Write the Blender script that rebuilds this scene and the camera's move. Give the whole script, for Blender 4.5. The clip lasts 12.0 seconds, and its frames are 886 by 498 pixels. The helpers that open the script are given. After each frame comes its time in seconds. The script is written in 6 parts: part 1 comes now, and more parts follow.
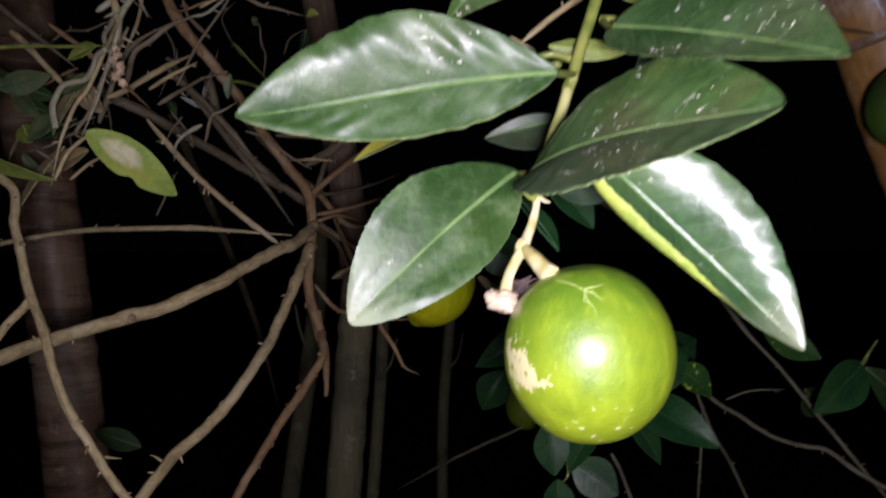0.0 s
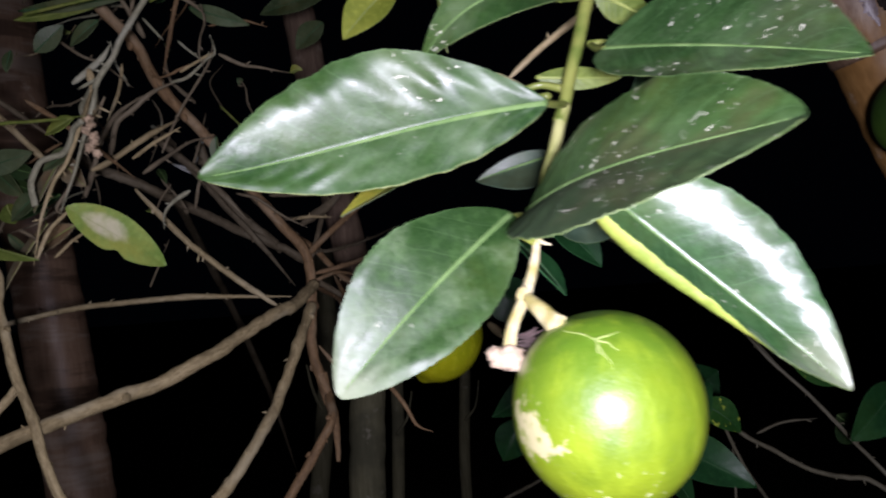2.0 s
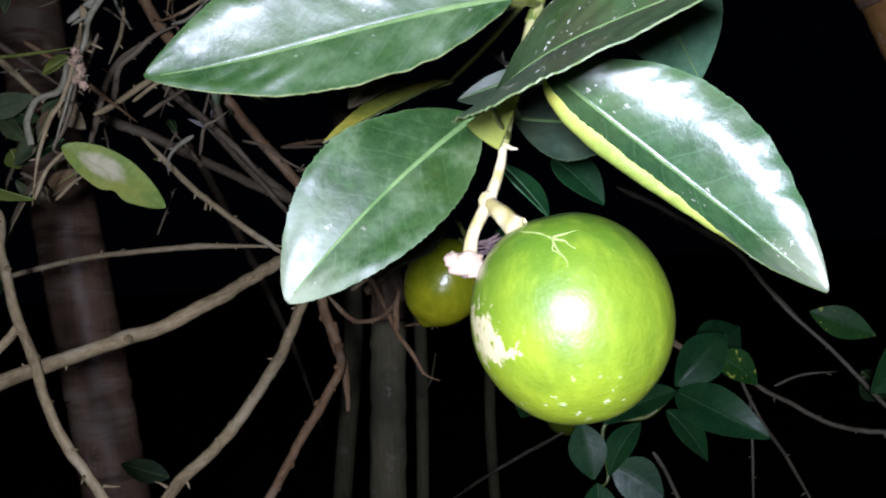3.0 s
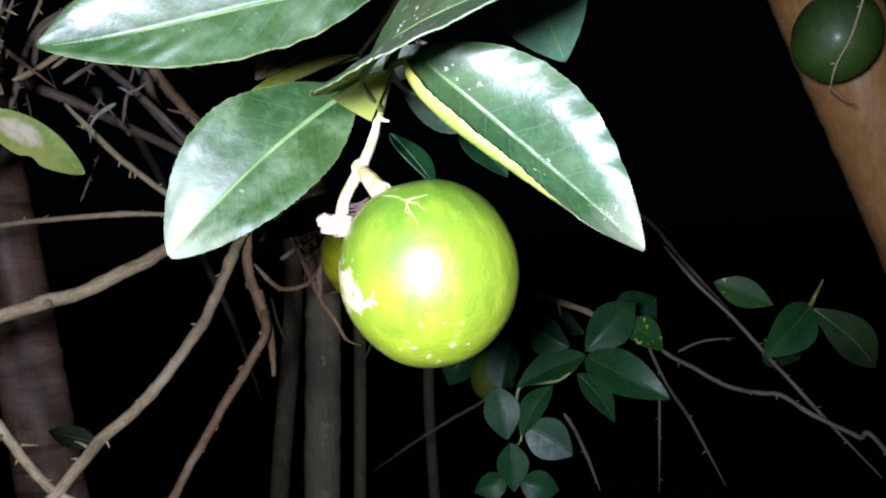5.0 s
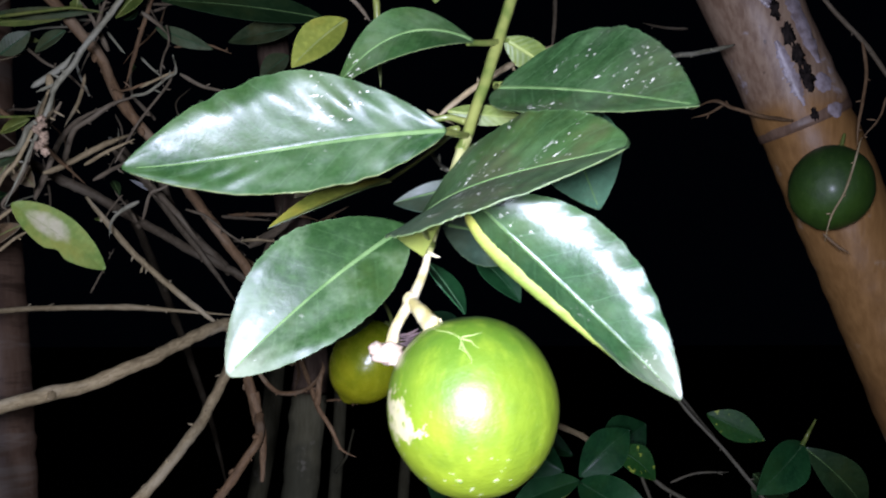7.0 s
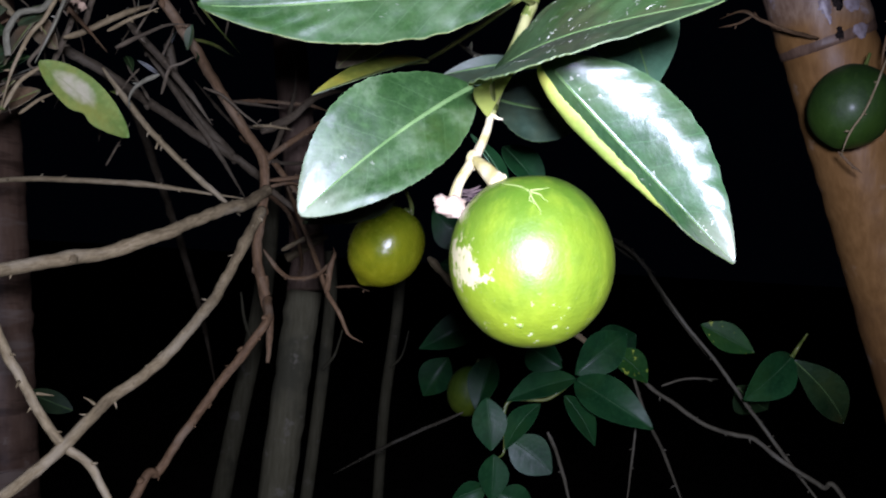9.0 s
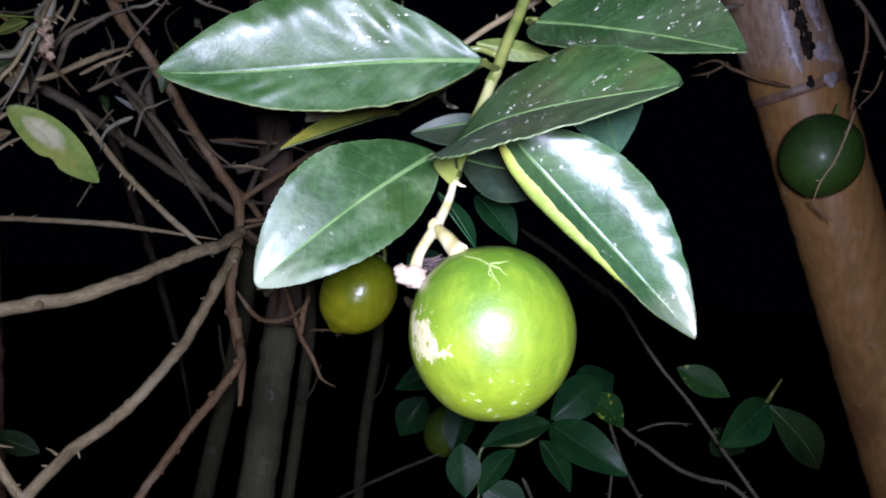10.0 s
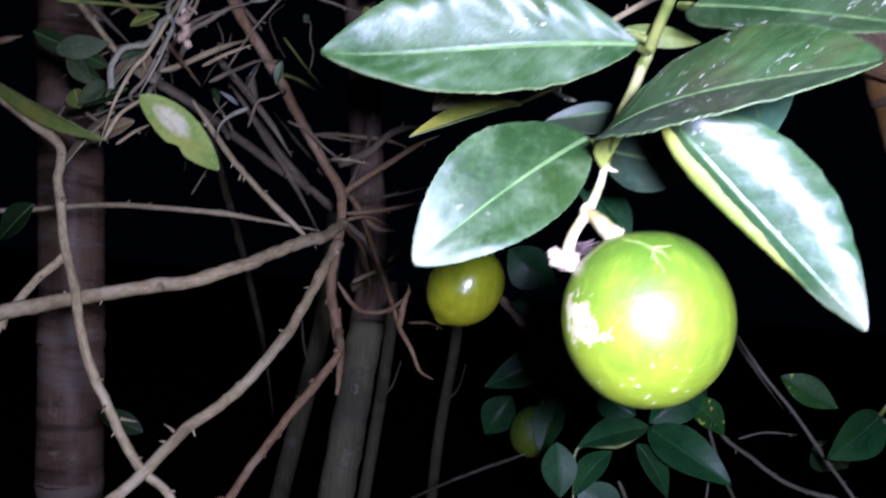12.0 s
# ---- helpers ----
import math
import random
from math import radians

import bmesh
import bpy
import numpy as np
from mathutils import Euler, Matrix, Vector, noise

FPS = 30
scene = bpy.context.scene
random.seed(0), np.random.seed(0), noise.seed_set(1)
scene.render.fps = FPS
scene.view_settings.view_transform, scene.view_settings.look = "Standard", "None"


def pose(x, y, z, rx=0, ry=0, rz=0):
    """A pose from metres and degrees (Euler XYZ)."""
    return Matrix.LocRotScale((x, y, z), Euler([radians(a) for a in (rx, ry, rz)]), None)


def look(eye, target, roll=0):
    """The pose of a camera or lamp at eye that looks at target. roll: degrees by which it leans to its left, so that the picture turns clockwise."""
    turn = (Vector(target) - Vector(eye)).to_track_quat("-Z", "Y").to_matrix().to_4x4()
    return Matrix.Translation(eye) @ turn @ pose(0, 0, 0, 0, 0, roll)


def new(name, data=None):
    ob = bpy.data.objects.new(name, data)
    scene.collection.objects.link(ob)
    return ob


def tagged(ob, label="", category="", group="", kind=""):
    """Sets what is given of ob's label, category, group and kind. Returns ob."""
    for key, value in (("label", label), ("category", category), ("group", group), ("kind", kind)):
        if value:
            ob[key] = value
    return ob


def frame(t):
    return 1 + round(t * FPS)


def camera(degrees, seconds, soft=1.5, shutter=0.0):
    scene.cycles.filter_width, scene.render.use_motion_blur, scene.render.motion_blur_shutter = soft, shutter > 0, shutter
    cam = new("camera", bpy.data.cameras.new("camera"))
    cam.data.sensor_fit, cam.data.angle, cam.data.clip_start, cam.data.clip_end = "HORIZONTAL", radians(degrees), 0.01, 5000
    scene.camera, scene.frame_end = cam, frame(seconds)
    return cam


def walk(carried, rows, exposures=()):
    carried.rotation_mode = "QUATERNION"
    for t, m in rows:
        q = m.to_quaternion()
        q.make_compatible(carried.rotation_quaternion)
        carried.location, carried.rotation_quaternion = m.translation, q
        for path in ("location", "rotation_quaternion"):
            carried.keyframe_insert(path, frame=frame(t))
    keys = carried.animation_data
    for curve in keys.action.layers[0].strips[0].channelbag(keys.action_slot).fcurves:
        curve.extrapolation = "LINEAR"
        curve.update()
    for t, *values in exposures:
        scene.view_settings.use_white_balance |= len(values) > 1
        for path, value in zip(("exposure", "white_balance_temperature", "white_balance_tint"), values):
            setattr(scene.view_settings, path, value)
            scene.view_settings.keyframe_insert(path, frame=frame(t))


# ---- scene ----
# camera: eye, then yaw to the left, pitch up and roll, in degrees
cam = camera(58.7, 12.0, soft=2.1, shutter=0.4)
ROWS = [
    (0, 0.0064, 0.0020, 1.2044, 0.07, 0.17, -0.17),
    (0.1, 0.0071, 0.0136, 1.2004, 0.59, -0.15, -0.67),
    (0.2, 0.0033, 0.0277, 1.1999, 0.59, -0.51, -1.12),
    (0.3, -0.0075, 0.0415, 1.2010, 0.16, -1.15, -1.49),
    (0.4, -0.0151, 0.0466, 1.2032, -0.40, -1.59, -1.77),
    (0.5, -0.0122, 0.0407, 1.2058, -0.77, -1.79, -1.89),
    (0.6, -0.0030, 0.0302, 1.2076, 0.05, -1.97, -1.71),
    (0.7, 0.0073, 0.0216, 1.2096, 1.00, -1.53, -1.52),
    (0.8, 0.0105, 0.0205, 1.2102, 1.68, -1.04, -1.34),
    (0.9, 0.0041, 0.0260, 1.2114, 1.97, -0.60, -1.17),
    (1, -0.0027, 0.0328, 1.2115, 1.55, -0.42, -0.99),
    (1.1, -0.0102, 0.0366, 1.2114, 1.30, -0.11, -0.86),
    (1.2, -0.0100, 0.0348, 1.2105, 1.23, -0.04, -0.67),
    (1.3, -0.0011, 0.0285, 1.2093, 1.41, 0.13, -0.55),
    (1.4, 0.0099, 0.0211, 1.2073, 2.02, 0.69, -0.64),
    (1.5, 0.0200, 0.0161, 1.2062, 2.91, 1.52, -0.95),
    (1.6, 0.0226, 0.0175, 1.2036, 3.01, 3.34, -1.87),
    (1.7, 0.0154, 0.0227, 1.2029, 2.55, 4.64, -2.89),
    (1.8, 0.0096, 0.0270, 1.2052, 1.69, 4.56, -3.61),
    (1.9, 0.0085, 0.0268, 1.2047, 0.88, 3.97, -4.20),
    (2, 0.0114, 0.0257, 1.2069, 0.56, 3.59, -4.60),
    (2.1, 0.0291, 0.0226, 1.2015, 1.49, 3.16, -4.70),
    (2.2, 0.0400, 0.0232, 1.1964, 2.40, 2.96, -4.70),
    (2.3, 0.0422, 0.0278, 1.1916, 2.55, 2.63, -4.63),
    (2.4, 0.0297, 0.0364, 1.1918, 1.77, 2.18, -4.52),
    (2.5, 0.0122, 0.0443, 1.1938, 0.87, 1.77, -4.41),
    (2.6, 0.0008, 0.0494, 1.1964, 0.65, 1.55, -4.29),
    (2.7, 0.0029, 0.0500, 1.1957, 0.85, 1.52, -4.24),
    (2.8, 0.0148, 0.0455, 1.1919, 1.79, 1.74, -4.26),
    (2.9, 0.0269, 0.0400, 1.1885, 2.90, 1.82, -4.33),
    (3, 0.0306, 0.0382, 1.1874, 3.12, 1.58, -4.49),
    (3.1, 0.0254, 0.0396, 1.1899, 2.37, 1.34, -4.83),
    (3.2, 0.0166, 0.0426, 1.1930, 1.32, 0.95, -5.22),
    (3.3, 0.0081, 0.0470, 1.1952, 0.30, 0.50, -5.59),
    (3.4, 0.0068, 0.0511, 1.1965, -0.23, -0.05, -5.81),
    (3.5, 0.0156, 0.0504, 1.1927, 0.09, -0.37, -5.93),
    (3.6, 0.0289, 0.0481, 1.1879, 0.51, -0.67, -5.85),
    (3.7, 0.0420, 0.0439, 1.1856, 0.88, -0.62, -5.74),
    (5.3, 0.0539, 0.0148, 1.1815, -0.57, -0.46, -3.68),
    (5.4, 0.0501, 0.0169, 1.1825, -0.49, -0.28, -3.58),
    (5.5, 0.0464, 0.0198, 1.1853, -0.73, -0.31, -3.43),
    (5.6, 0.0439, 0.0199, 1.1887, -1.09, -0.17, -3.33),
    (5.7, 0.0461, 0.0160, 1.1913, -0.82, 0.20, -3.20),
    (5.8, 0.0497, 0.0115, 1.1903, -0.35, 0.53, -3.03),
    (5.9, 0.0493, 0.0086, 1.1892, -0.01, 1.05, -2.86),
    (6, 0.0453, 0.0068, 1.1885, 0.39, 1.80, -2.64),
    (6.1, 0.0410, 0.0040, 1.1912, 0.42, 3.89, -2.59),
    (6.2, 0.0374, 0.0020, 1.1925, -0.08, 5.53, -2.40),
    (6.3, 0.0337, 0.0006, 1.1941, -1.00, 6.77, -2.10),
    (6.4, 0.0332, -0.0016, 1.1946, -1.95, 7.36, -1.66),
    (6.5, 0.0341, -0.0047, 1.1969, -2.34, 7.56, -1.15),
    (6.6, 0.0395, -0.0079, 1.1958, -2.19, 7.43, -0.70),
    (6.7, 0.0430, -0.0083, 1.1952, -1.85, 7.20, -0.35),
    (6.8, 0.0427, -0.0060, 1.1949, -1.63, 7.09, -0.15),
    (6.9, 0.0380, -0.0011, 1.1930, -1.93, 6.89, -0.08),
    (7, 0.0331, 0.0012, 1.1911, -2.14, 6.98, -0.16),
    (7.1, 0.0274, 0.0016, 1.1894, -2.73, 6.57, -0.16),
    (7.2, 0.0258, -0.0014, 1.1859, -3.00, 6.00, -0.14),
    (7.3, 0.0282, -0.0058, 1.1779, -2.68, 4.91, 0.00),
    (7.4, 0.0339, -0.0091, 1.1659, -2.07, 3.12, 0.31),
    (7.5, 0.0361, -0.0095, 1.1563, -1.43, 1.51, 0.64),
    (7.6, 0.0308, -0.0078, 1.1515, -1.04, 0.79, 0.82),
    (7.7, 0.0232, -0.0047, 1.1515, -1.07, 0.64, 0.92),
    (9.3, 0.0077, -0.0022, 1.1721, -3.84, 1.31, 3.77),
    (9.4, 0.0085, -0.0003, 1.1712, -3.83, 1.55, 3.88),
    (9.5, 0.0115, -0.0014, 1.1710, -3.32, 1.64, 4.07),
    (9.6, 0.0188, -0.0052, 1.1731, -3.13, 1.88, 4.17),
    (9.7, 0.0219, -0.0065, 1.1759, -3.55, 2.04, 4.18),
    (9.8, 0.0208, -0.0048, 1.1809, -4.34, 2.45, 4.06),
    (9.9, 0.0171, -0.0034, 1.1826, -4.50, 3.10, 3.80),
    (10, 0.0144, -0.0011, 1.1840, -4.54, 3.18, 3.72),
    (10.1, 0.0131, 0.0021, 1.1829, -4.98, 3.06, 3.65),
    (10.2, 0.0156, 0.0030, 1.1826, -4.74, 2.58, 3.82),
    (10.3, 0.0210, 0.0025, 1.1838, -4.22, 2.13, 4.10),
    (10.4, 0.0231, 0.0025, 1.1840, -3.84, 2.03, 4.29),
    (10.5, 0.0199, 0.0043, 1.1820, -3.96, 2.25, 4.36),
    (10.6, 0.0155, 0.0053, 1.1790, -4.13, 2.11, 4.61),
    (10.7, 0.0080, 0.0079, 1.1753, -4.02, 1.79, 4.95),
    (10.8, 0.0007, 0.0118, 1.1721, -3.63, 1.56, 5.33),
    (10.9, -0.0025, 0.0128, 1.1670, -2.49, 1.30, 5.75),
    (11, -0.0012, 0.0124, 1.1659, -1.55, 1.19, 6.18),
    (11.1, 0.0003, 0.0104, 1.1654, -0.68, 1.30, 6.48),
    (11.2, -0.0010, 0.0100, 1.1656, -0.28, 1.55, 6.63),
    (11.3, -0.0050, 0.0104, 1.1671, -0.08, 1.85, 6.69),
    (11.4, -0.0108, 0.0101, 1.1685, 0.29, 2.31, 6.64),
    (11.5, -0.0159, 0.0112, 1.1702, 0.23, 2.41, 6.57),
    (11.6, -0.0180, 0.0115, 1.1694, 0.08, 2.46, 6.40),
    (11.7, -0.0189, 0.0096, 1.1693, 0.34, 2.41, 6.26),
    (11.8, -0.0172, 0.0063, 1.1699, 0.64, 2.41, 6.09),
    (11.9, -0.0148, 0.0036, 1.1719, 0.74, 2.49, 5.89),
    (12, -0.0110, 0.0008, 1.1753, 0.66, 2.96, 5.60),
]


def aim(px, py, pz, yaw, pitch, roll):
    a, b = radians(yaw), radians(pitch)
    eye = Vector((px, py, pz))
    return look(eye, eye + Vector((-math.sin(a) * math.cos(b), math.cos(a) * math.cos(b), math.sin(b))), roll)


walk(cam, [(row[0], aim(*row[1:])) for row in ROWS], exposures=[(0.0, -0.36, 6450, 23), (0.5, 0.20, 6100, 24), (1.0, 0.06, 6150, 24), (2.2, -0.18, 6100, 21), (2.7, -0.16, 5800, 19), (3.5, 0.12, 5300, 20), (5.5, 0.35, 5550, 22), (6.5, 0.14, 5350, 18), (7.0, 0.09, 5500, 20), (7.5, 0.20, 5600, 24), (9.3, -0.02, 5400, 24), (11.0, -0.15, 5350, 25), (11.5, 0.32, 5050, 33), (12.0, 0.44, 5050, 34)])

# night: a nearly black sky and the one white torch held beside the lens
world = bpy.data.worlds.new("night")
world.use_nodes = True
scene.world = world
world.node_tree.nodes["Background"].inputs["Color"].default_value = (0.25, 0.35, 0.6, 1)
world.node_tree.nodes["Background"].inputs["Strength"].default_value = 0.0012

torch = new("torch", bpy.data.lights.new("torch", "SPOT"))
torch.data.energy = 14.0
torch.data.color = (1.0, 0.98, 1.07)
torch.data.shadow_soft_size = 0.014
torch.data.spot_size, torch.data.spot_blend = radians(108), 1.0
torch.matrix_world = look((0.016, -0.035, 1.192), (0.05, 0.40, 1.18))


# ---------------------------------------------------------------- materials
def material(name, rough=0.5, spec=0.5):
    m = bpy.data.materials.new(name)
    m.use_nodes = True
    shader = m.node_tree.nodes["Principled BSDF"]
    shader.inputs["Roughness"].default_value = rough
    shader.inputs["Specular IOR Level"].default_value = spec
    return m, m.node_tree, shader


def node(tree, kind, **values):
    made = tree.nodes.new(kind)
    for key, value in values.items():
        made.inputs[key.replace("_", " ")].default_value = value
    return made


def mix(tree, fac, a, b, blend="MIX"):
    made = tree.nodes.new("ShaderNodeMix")
    made.data_type, made.blend_type = "RGBA", blend
    for slot, value in ((0, fac), (6, a), (7, b)):
        if hasattr(value, "links"):
            tree.links.new(value, made.inputs[slot])
        elif slot == 0:
            made.inputs[0].default_value = value
        else:
            made.inputs[slot].default_value = (*value, 1)
    return made.outputs[2]


def maths(tree, op, a, b=0.0, clamp=False):
    made = tree.nodes.new("ShaderNodeMath")
    made.operation, made.use_clamp = op, clamp
    for slot, value in ((0, a), (1, b)):
        if hasattr(value, "links"):
            tree.links.new(value, made.inputs[slot])
        else:
            made.inputs[slot].default_value = value
    return made.outputs[0]


def ramp(tree, value, low, high):
    made = tree.nodes.new("ShaderNodeMapRange")
    made.interpolation_type = "SMOOTHSTEP"
    made.inputs["From Min"].default_value, made.inputs["From Max"].default_value = low, high
    tree.links.new(value, made.inputs["Value"])
    return made.outputs["Result"]


def noise_of(tree, scale, detail=4.0, coord="Object", rough=0.55):
    place = tree.nodes.new("ShaderNodeTexCoord")
    made = node(tree, "ShaderNodeTexNoise", Scale=scale, Detail=detail, Roughness=rough)
    tree.links.new(place.outputs[coord], made.inputs["Vector"])
    return made.outputs["Fac"]


def bump(tree, shader, height, distance, strength=1.0):
    made = node(tree, "ShaderNodeBump", Strength=strength, Distance=distance)
    tree.links.new(height, made.inputs["Height"])
    tree.links.new(made.outputs["Normal"], shader.inputs["Normal"])


def leaf_material(name, deep, light, rough=0.3, veins=0.35, film=0.0, specks=0.0, spots=0.0, spec=0.5, film_colour=(0.07, 0.065, 0.055), scar=0.0, half=False, haze=0.0, tip=0.0, ridges=0.22, patchy=1.0):
    m, tree, shader = material(name, rough, spec)
    patches = noise_of(tree, 38)
    colour = mix(tree, ramp(tree, patches, 0.3, 0.72), deep, light)
    # broad olive clouds and fine mottling
    colour = mix(tree, maths(tree, "MULTIPLY", ramp(tree, noise_of(tree, 24, 5.0, rough=0.6), 0.45, 0.68), 0.55), colour, (1.7 * light[0], 1.12 * light[1], 0.85 * light[2]))
    colour = mix(tree, maths(tree, "MULTIPLY", ramp(tree, noise_of(tree, 300, 4.0), 0.45, 0.75), 0.35), colour, tuple(1.5 * c + 0.004 for c in light))
    # side veins, slanting from the midrib to the edge
    uv = tree.nodes.new("ShaderNodeUVMap")
    parts = tree.nodes.new("ShaderNodeSeparateXYZ")
    tree.links.new(uv.outputs["UV"], parts.inputs[0])
    across = maths(tree, "ABSOLUTE", maths(tree, "SUBTRACT", parts.outputs[1], 0.5))
    along = maths(tree, "SUBTRACT", maths(tree, "MULTIPLY", parts.outputs[0], 9.0), maths(tree, "MULTIPLY", across, 3.2))
    along = maths(tree, "ADD", along, maths(tree, "MULTIPLY", noise_of(tree, 60, 2.0), 0.5))
    saw = maths(tree, "ABSOLUTE", maths(tree, "SUBTRACT", maths(tree, "FRACT", along), 0.5))
    line = ramp(tree, saw, 0.468, 0.497)
    groove = ramp(tree, saw, 0.10, 0.5)
    pale = tuple(min(1.0, 1.7 * c + 0.015) for c in light)
    colour = mix(tree, maths(tree, "MULTIPLY", groove, veins * 0.5), colour, tuple(0.7 * c for c in deep))
    colour = mix(tree, maths(tree, "MULTIPLY", line, veins), colour, pale)
    # fine net of veins
    net = node(tree, "ShaderNodeTexVoronoi", Scale=520.0)
    net.feature = "DISTANCE_TO_EDGE"
    where = tree.nodes.new("ShaderNodeTexCoord")
    tree.links.new(where.outputs["Object"], net.inputs["Vector"])
    mesh_line = ramp(tree, net.outputs["Distance"], 0.10, 0.0)
    colour = mix(tree, maths(tree, "MULTIPLY", mesh_line, veins * 0.35), colour, pale)
    edge = ramp(tree, across, 0.485, 0.5)
    colour = mix(tree, maths(tree, "MULTIPLY", edge, 0.5), colour, tuple(min(1.0, 1.8 * c + 0.02) for c in light))
    roughness = maths(tree, "ADD", rough, maths(tree, "MULTIPLY", maths(tree, "SUBTRACT", noise_of(tree, 220, 5.0), 0.5), 0.20 * patchy))
    roughness = maths(tree, "ADD", roughness, maths(tree, "MULTIPLY", maths(tree, "SUBTRACT", noise_of(tree, 75, 4.0), 0.5), 0.34 * patchy))
    if film:
        dull = ramp(tree, noise_of(tree, 26, 6.0, rough=0.65), 0.42, 0.62)
        if half:
            # the grime sits on the half of the blade that lies lower
            dull = ramp(tree, maths(tree, "ADD", maths(tree, "MULTIPLY", parts.outputs[1], -1.6), noise_of(tree, 55, 6.0, rough=0.7)), -0.68, 0.02)
        dull = maths(tree, "MULTIPLY", dull, film)
        colour = mix(tree, dull, colour, film_colour)
        roughness = maths(tree, "ADD", roughness, maths(tree, "MULTIPLY", dull, 0.35))
    if haze:
        # whitish leaf sheen painted as pale clouds, broken in places
        pale_sheen = ramp(tree, noise_of(tree, 42, 8.0, rough=0.66), 0.44, 0.68)
        pale_sheen = maths(tree, "MULTIPLY", pale_sheen, haze)
        colour = mix(tree, pale_sheen, colour, (0.150, 0.205, 0.112))
        roughness = maths(tree, "ADD", roughness, maths(tree, "MULTIPLY", pale_sheen, 0.25))
    # whitish end paints the highlight on the leaf tip into the colour
    if tip:
        end = ramp(tree, maths(tree, "ADD", parts.outputs[0], maths(tree, "MULTIPLY", noise_of(tree, 90, 5.0), 0.22)), 0.86, 1.14)
        colour = mix(tree, maths(tree, "MULTIPLY", end, tip), colour, (0.48, 0.46, 0.36))
    if half:
        # brown weathered bands
        brown = ramp(tree, noise_of(tree, 48, 5.0, rough=0.6), 0.50, 0.66)
        colour = mix(tree, maths(tree, "MULTIPLY", brown, 0.5), colour, (0.045, 0.045, 0.022))
    if spots:
        blot = ramp(tree, noise_of(tree, 120, 3.0), 0.60, 0.66)
        colour = mix(tree, maths(tree, "MULTIPLY", blot, spots), colour, (0.36, 0.44, 0.05))
    if scar:
        place = tree.nodes.new("ShaderNodeTexCoord")
        blot = ramp(tree, noise_of(tree, 110, 6.0), 0.12, 0.55)
        middle = maths(tree, "ADD", maths(tree, "POWER", maths(tree, "SUBTRACT", parts.outputs[0], 0.35), 2.0), maths(tree, "POWER", maths(tree, "MULTIPLY", maths(tree, "SUBTRACT", parts.outputs[1], 0.55), 0.75), 2.0))
        middle = maths(tree, "ADD", maths(tree, "MULTIPLY", ramp(tree, middle, 0.10, 0.0), 0.9), maths(tree, "MULTIPLY", noise_of(tree, 150, 6.0, rough=0.65), 0.7))
        middle = ramp(tree, middle, 0.60, 1.35)
        colour = mix(tree, maths(tree, "MULTIPLY", middle, maths(tree, "MULTIPLY", blot, scar)), colour, (0.66, 0.60, 0.42))
    if specks:
        grains = ramp(tree, noise_of(tree, 560, 2.0), 0.67, 0.70)
        spin = tree.nodes.new("ShaderNodeMapping")
        spin.inputs["Rotation"].default_value, spin.inputs["Scale"].default_value = (0.5, 0.4, 0.9), (1.0, 2.2, 1.6)
        whence = tree.nodes.new("ShaderNodeTexCoord")
        tree.links.new(whence.outputs["Object"], spin.inputs["Vector"])
        flake = node(tree, "ShaderNodeTexNoise", Scale=290.0, Detail=4.0, Roughness=0.6)
        tree.links.new(spin.outputs["Vector"], flake.inputs["Vector"])
        streaks = ramp(tree, flake.outputs["Fac"], 0.635, 0.660)
        crowd = ramp(tree, noise_of(tree, 52, 2.0), 0.60 - 0.35 * specks, 0.72 - 0.35 * specks)
        dots = maths(tree, "MULTIPLY", maths(tree, "MAXIMUM", grains, streaks), crowd)
        colour = mix(tree, dots, colour, (0.72, 0.70, 0.60))
        roughness = maths(tree, "ADD", roughness, maths(tree, "MULTIPLY", dots, 0.5))
    tree.links.new(colour, shader.inputs["Base Color"])
    tree.links.new(roughness, shader.inputs["Roughness"])
    relief = maths(tree, "ADD", maths(tree, "MULTIPLY", groove, -ridges), maths(tree, "MULTIPLY", noise_of(tree, 380, 5.0), 0.45))
    bump(tree, shader, relief, 0.00035, 0.7)
    return m


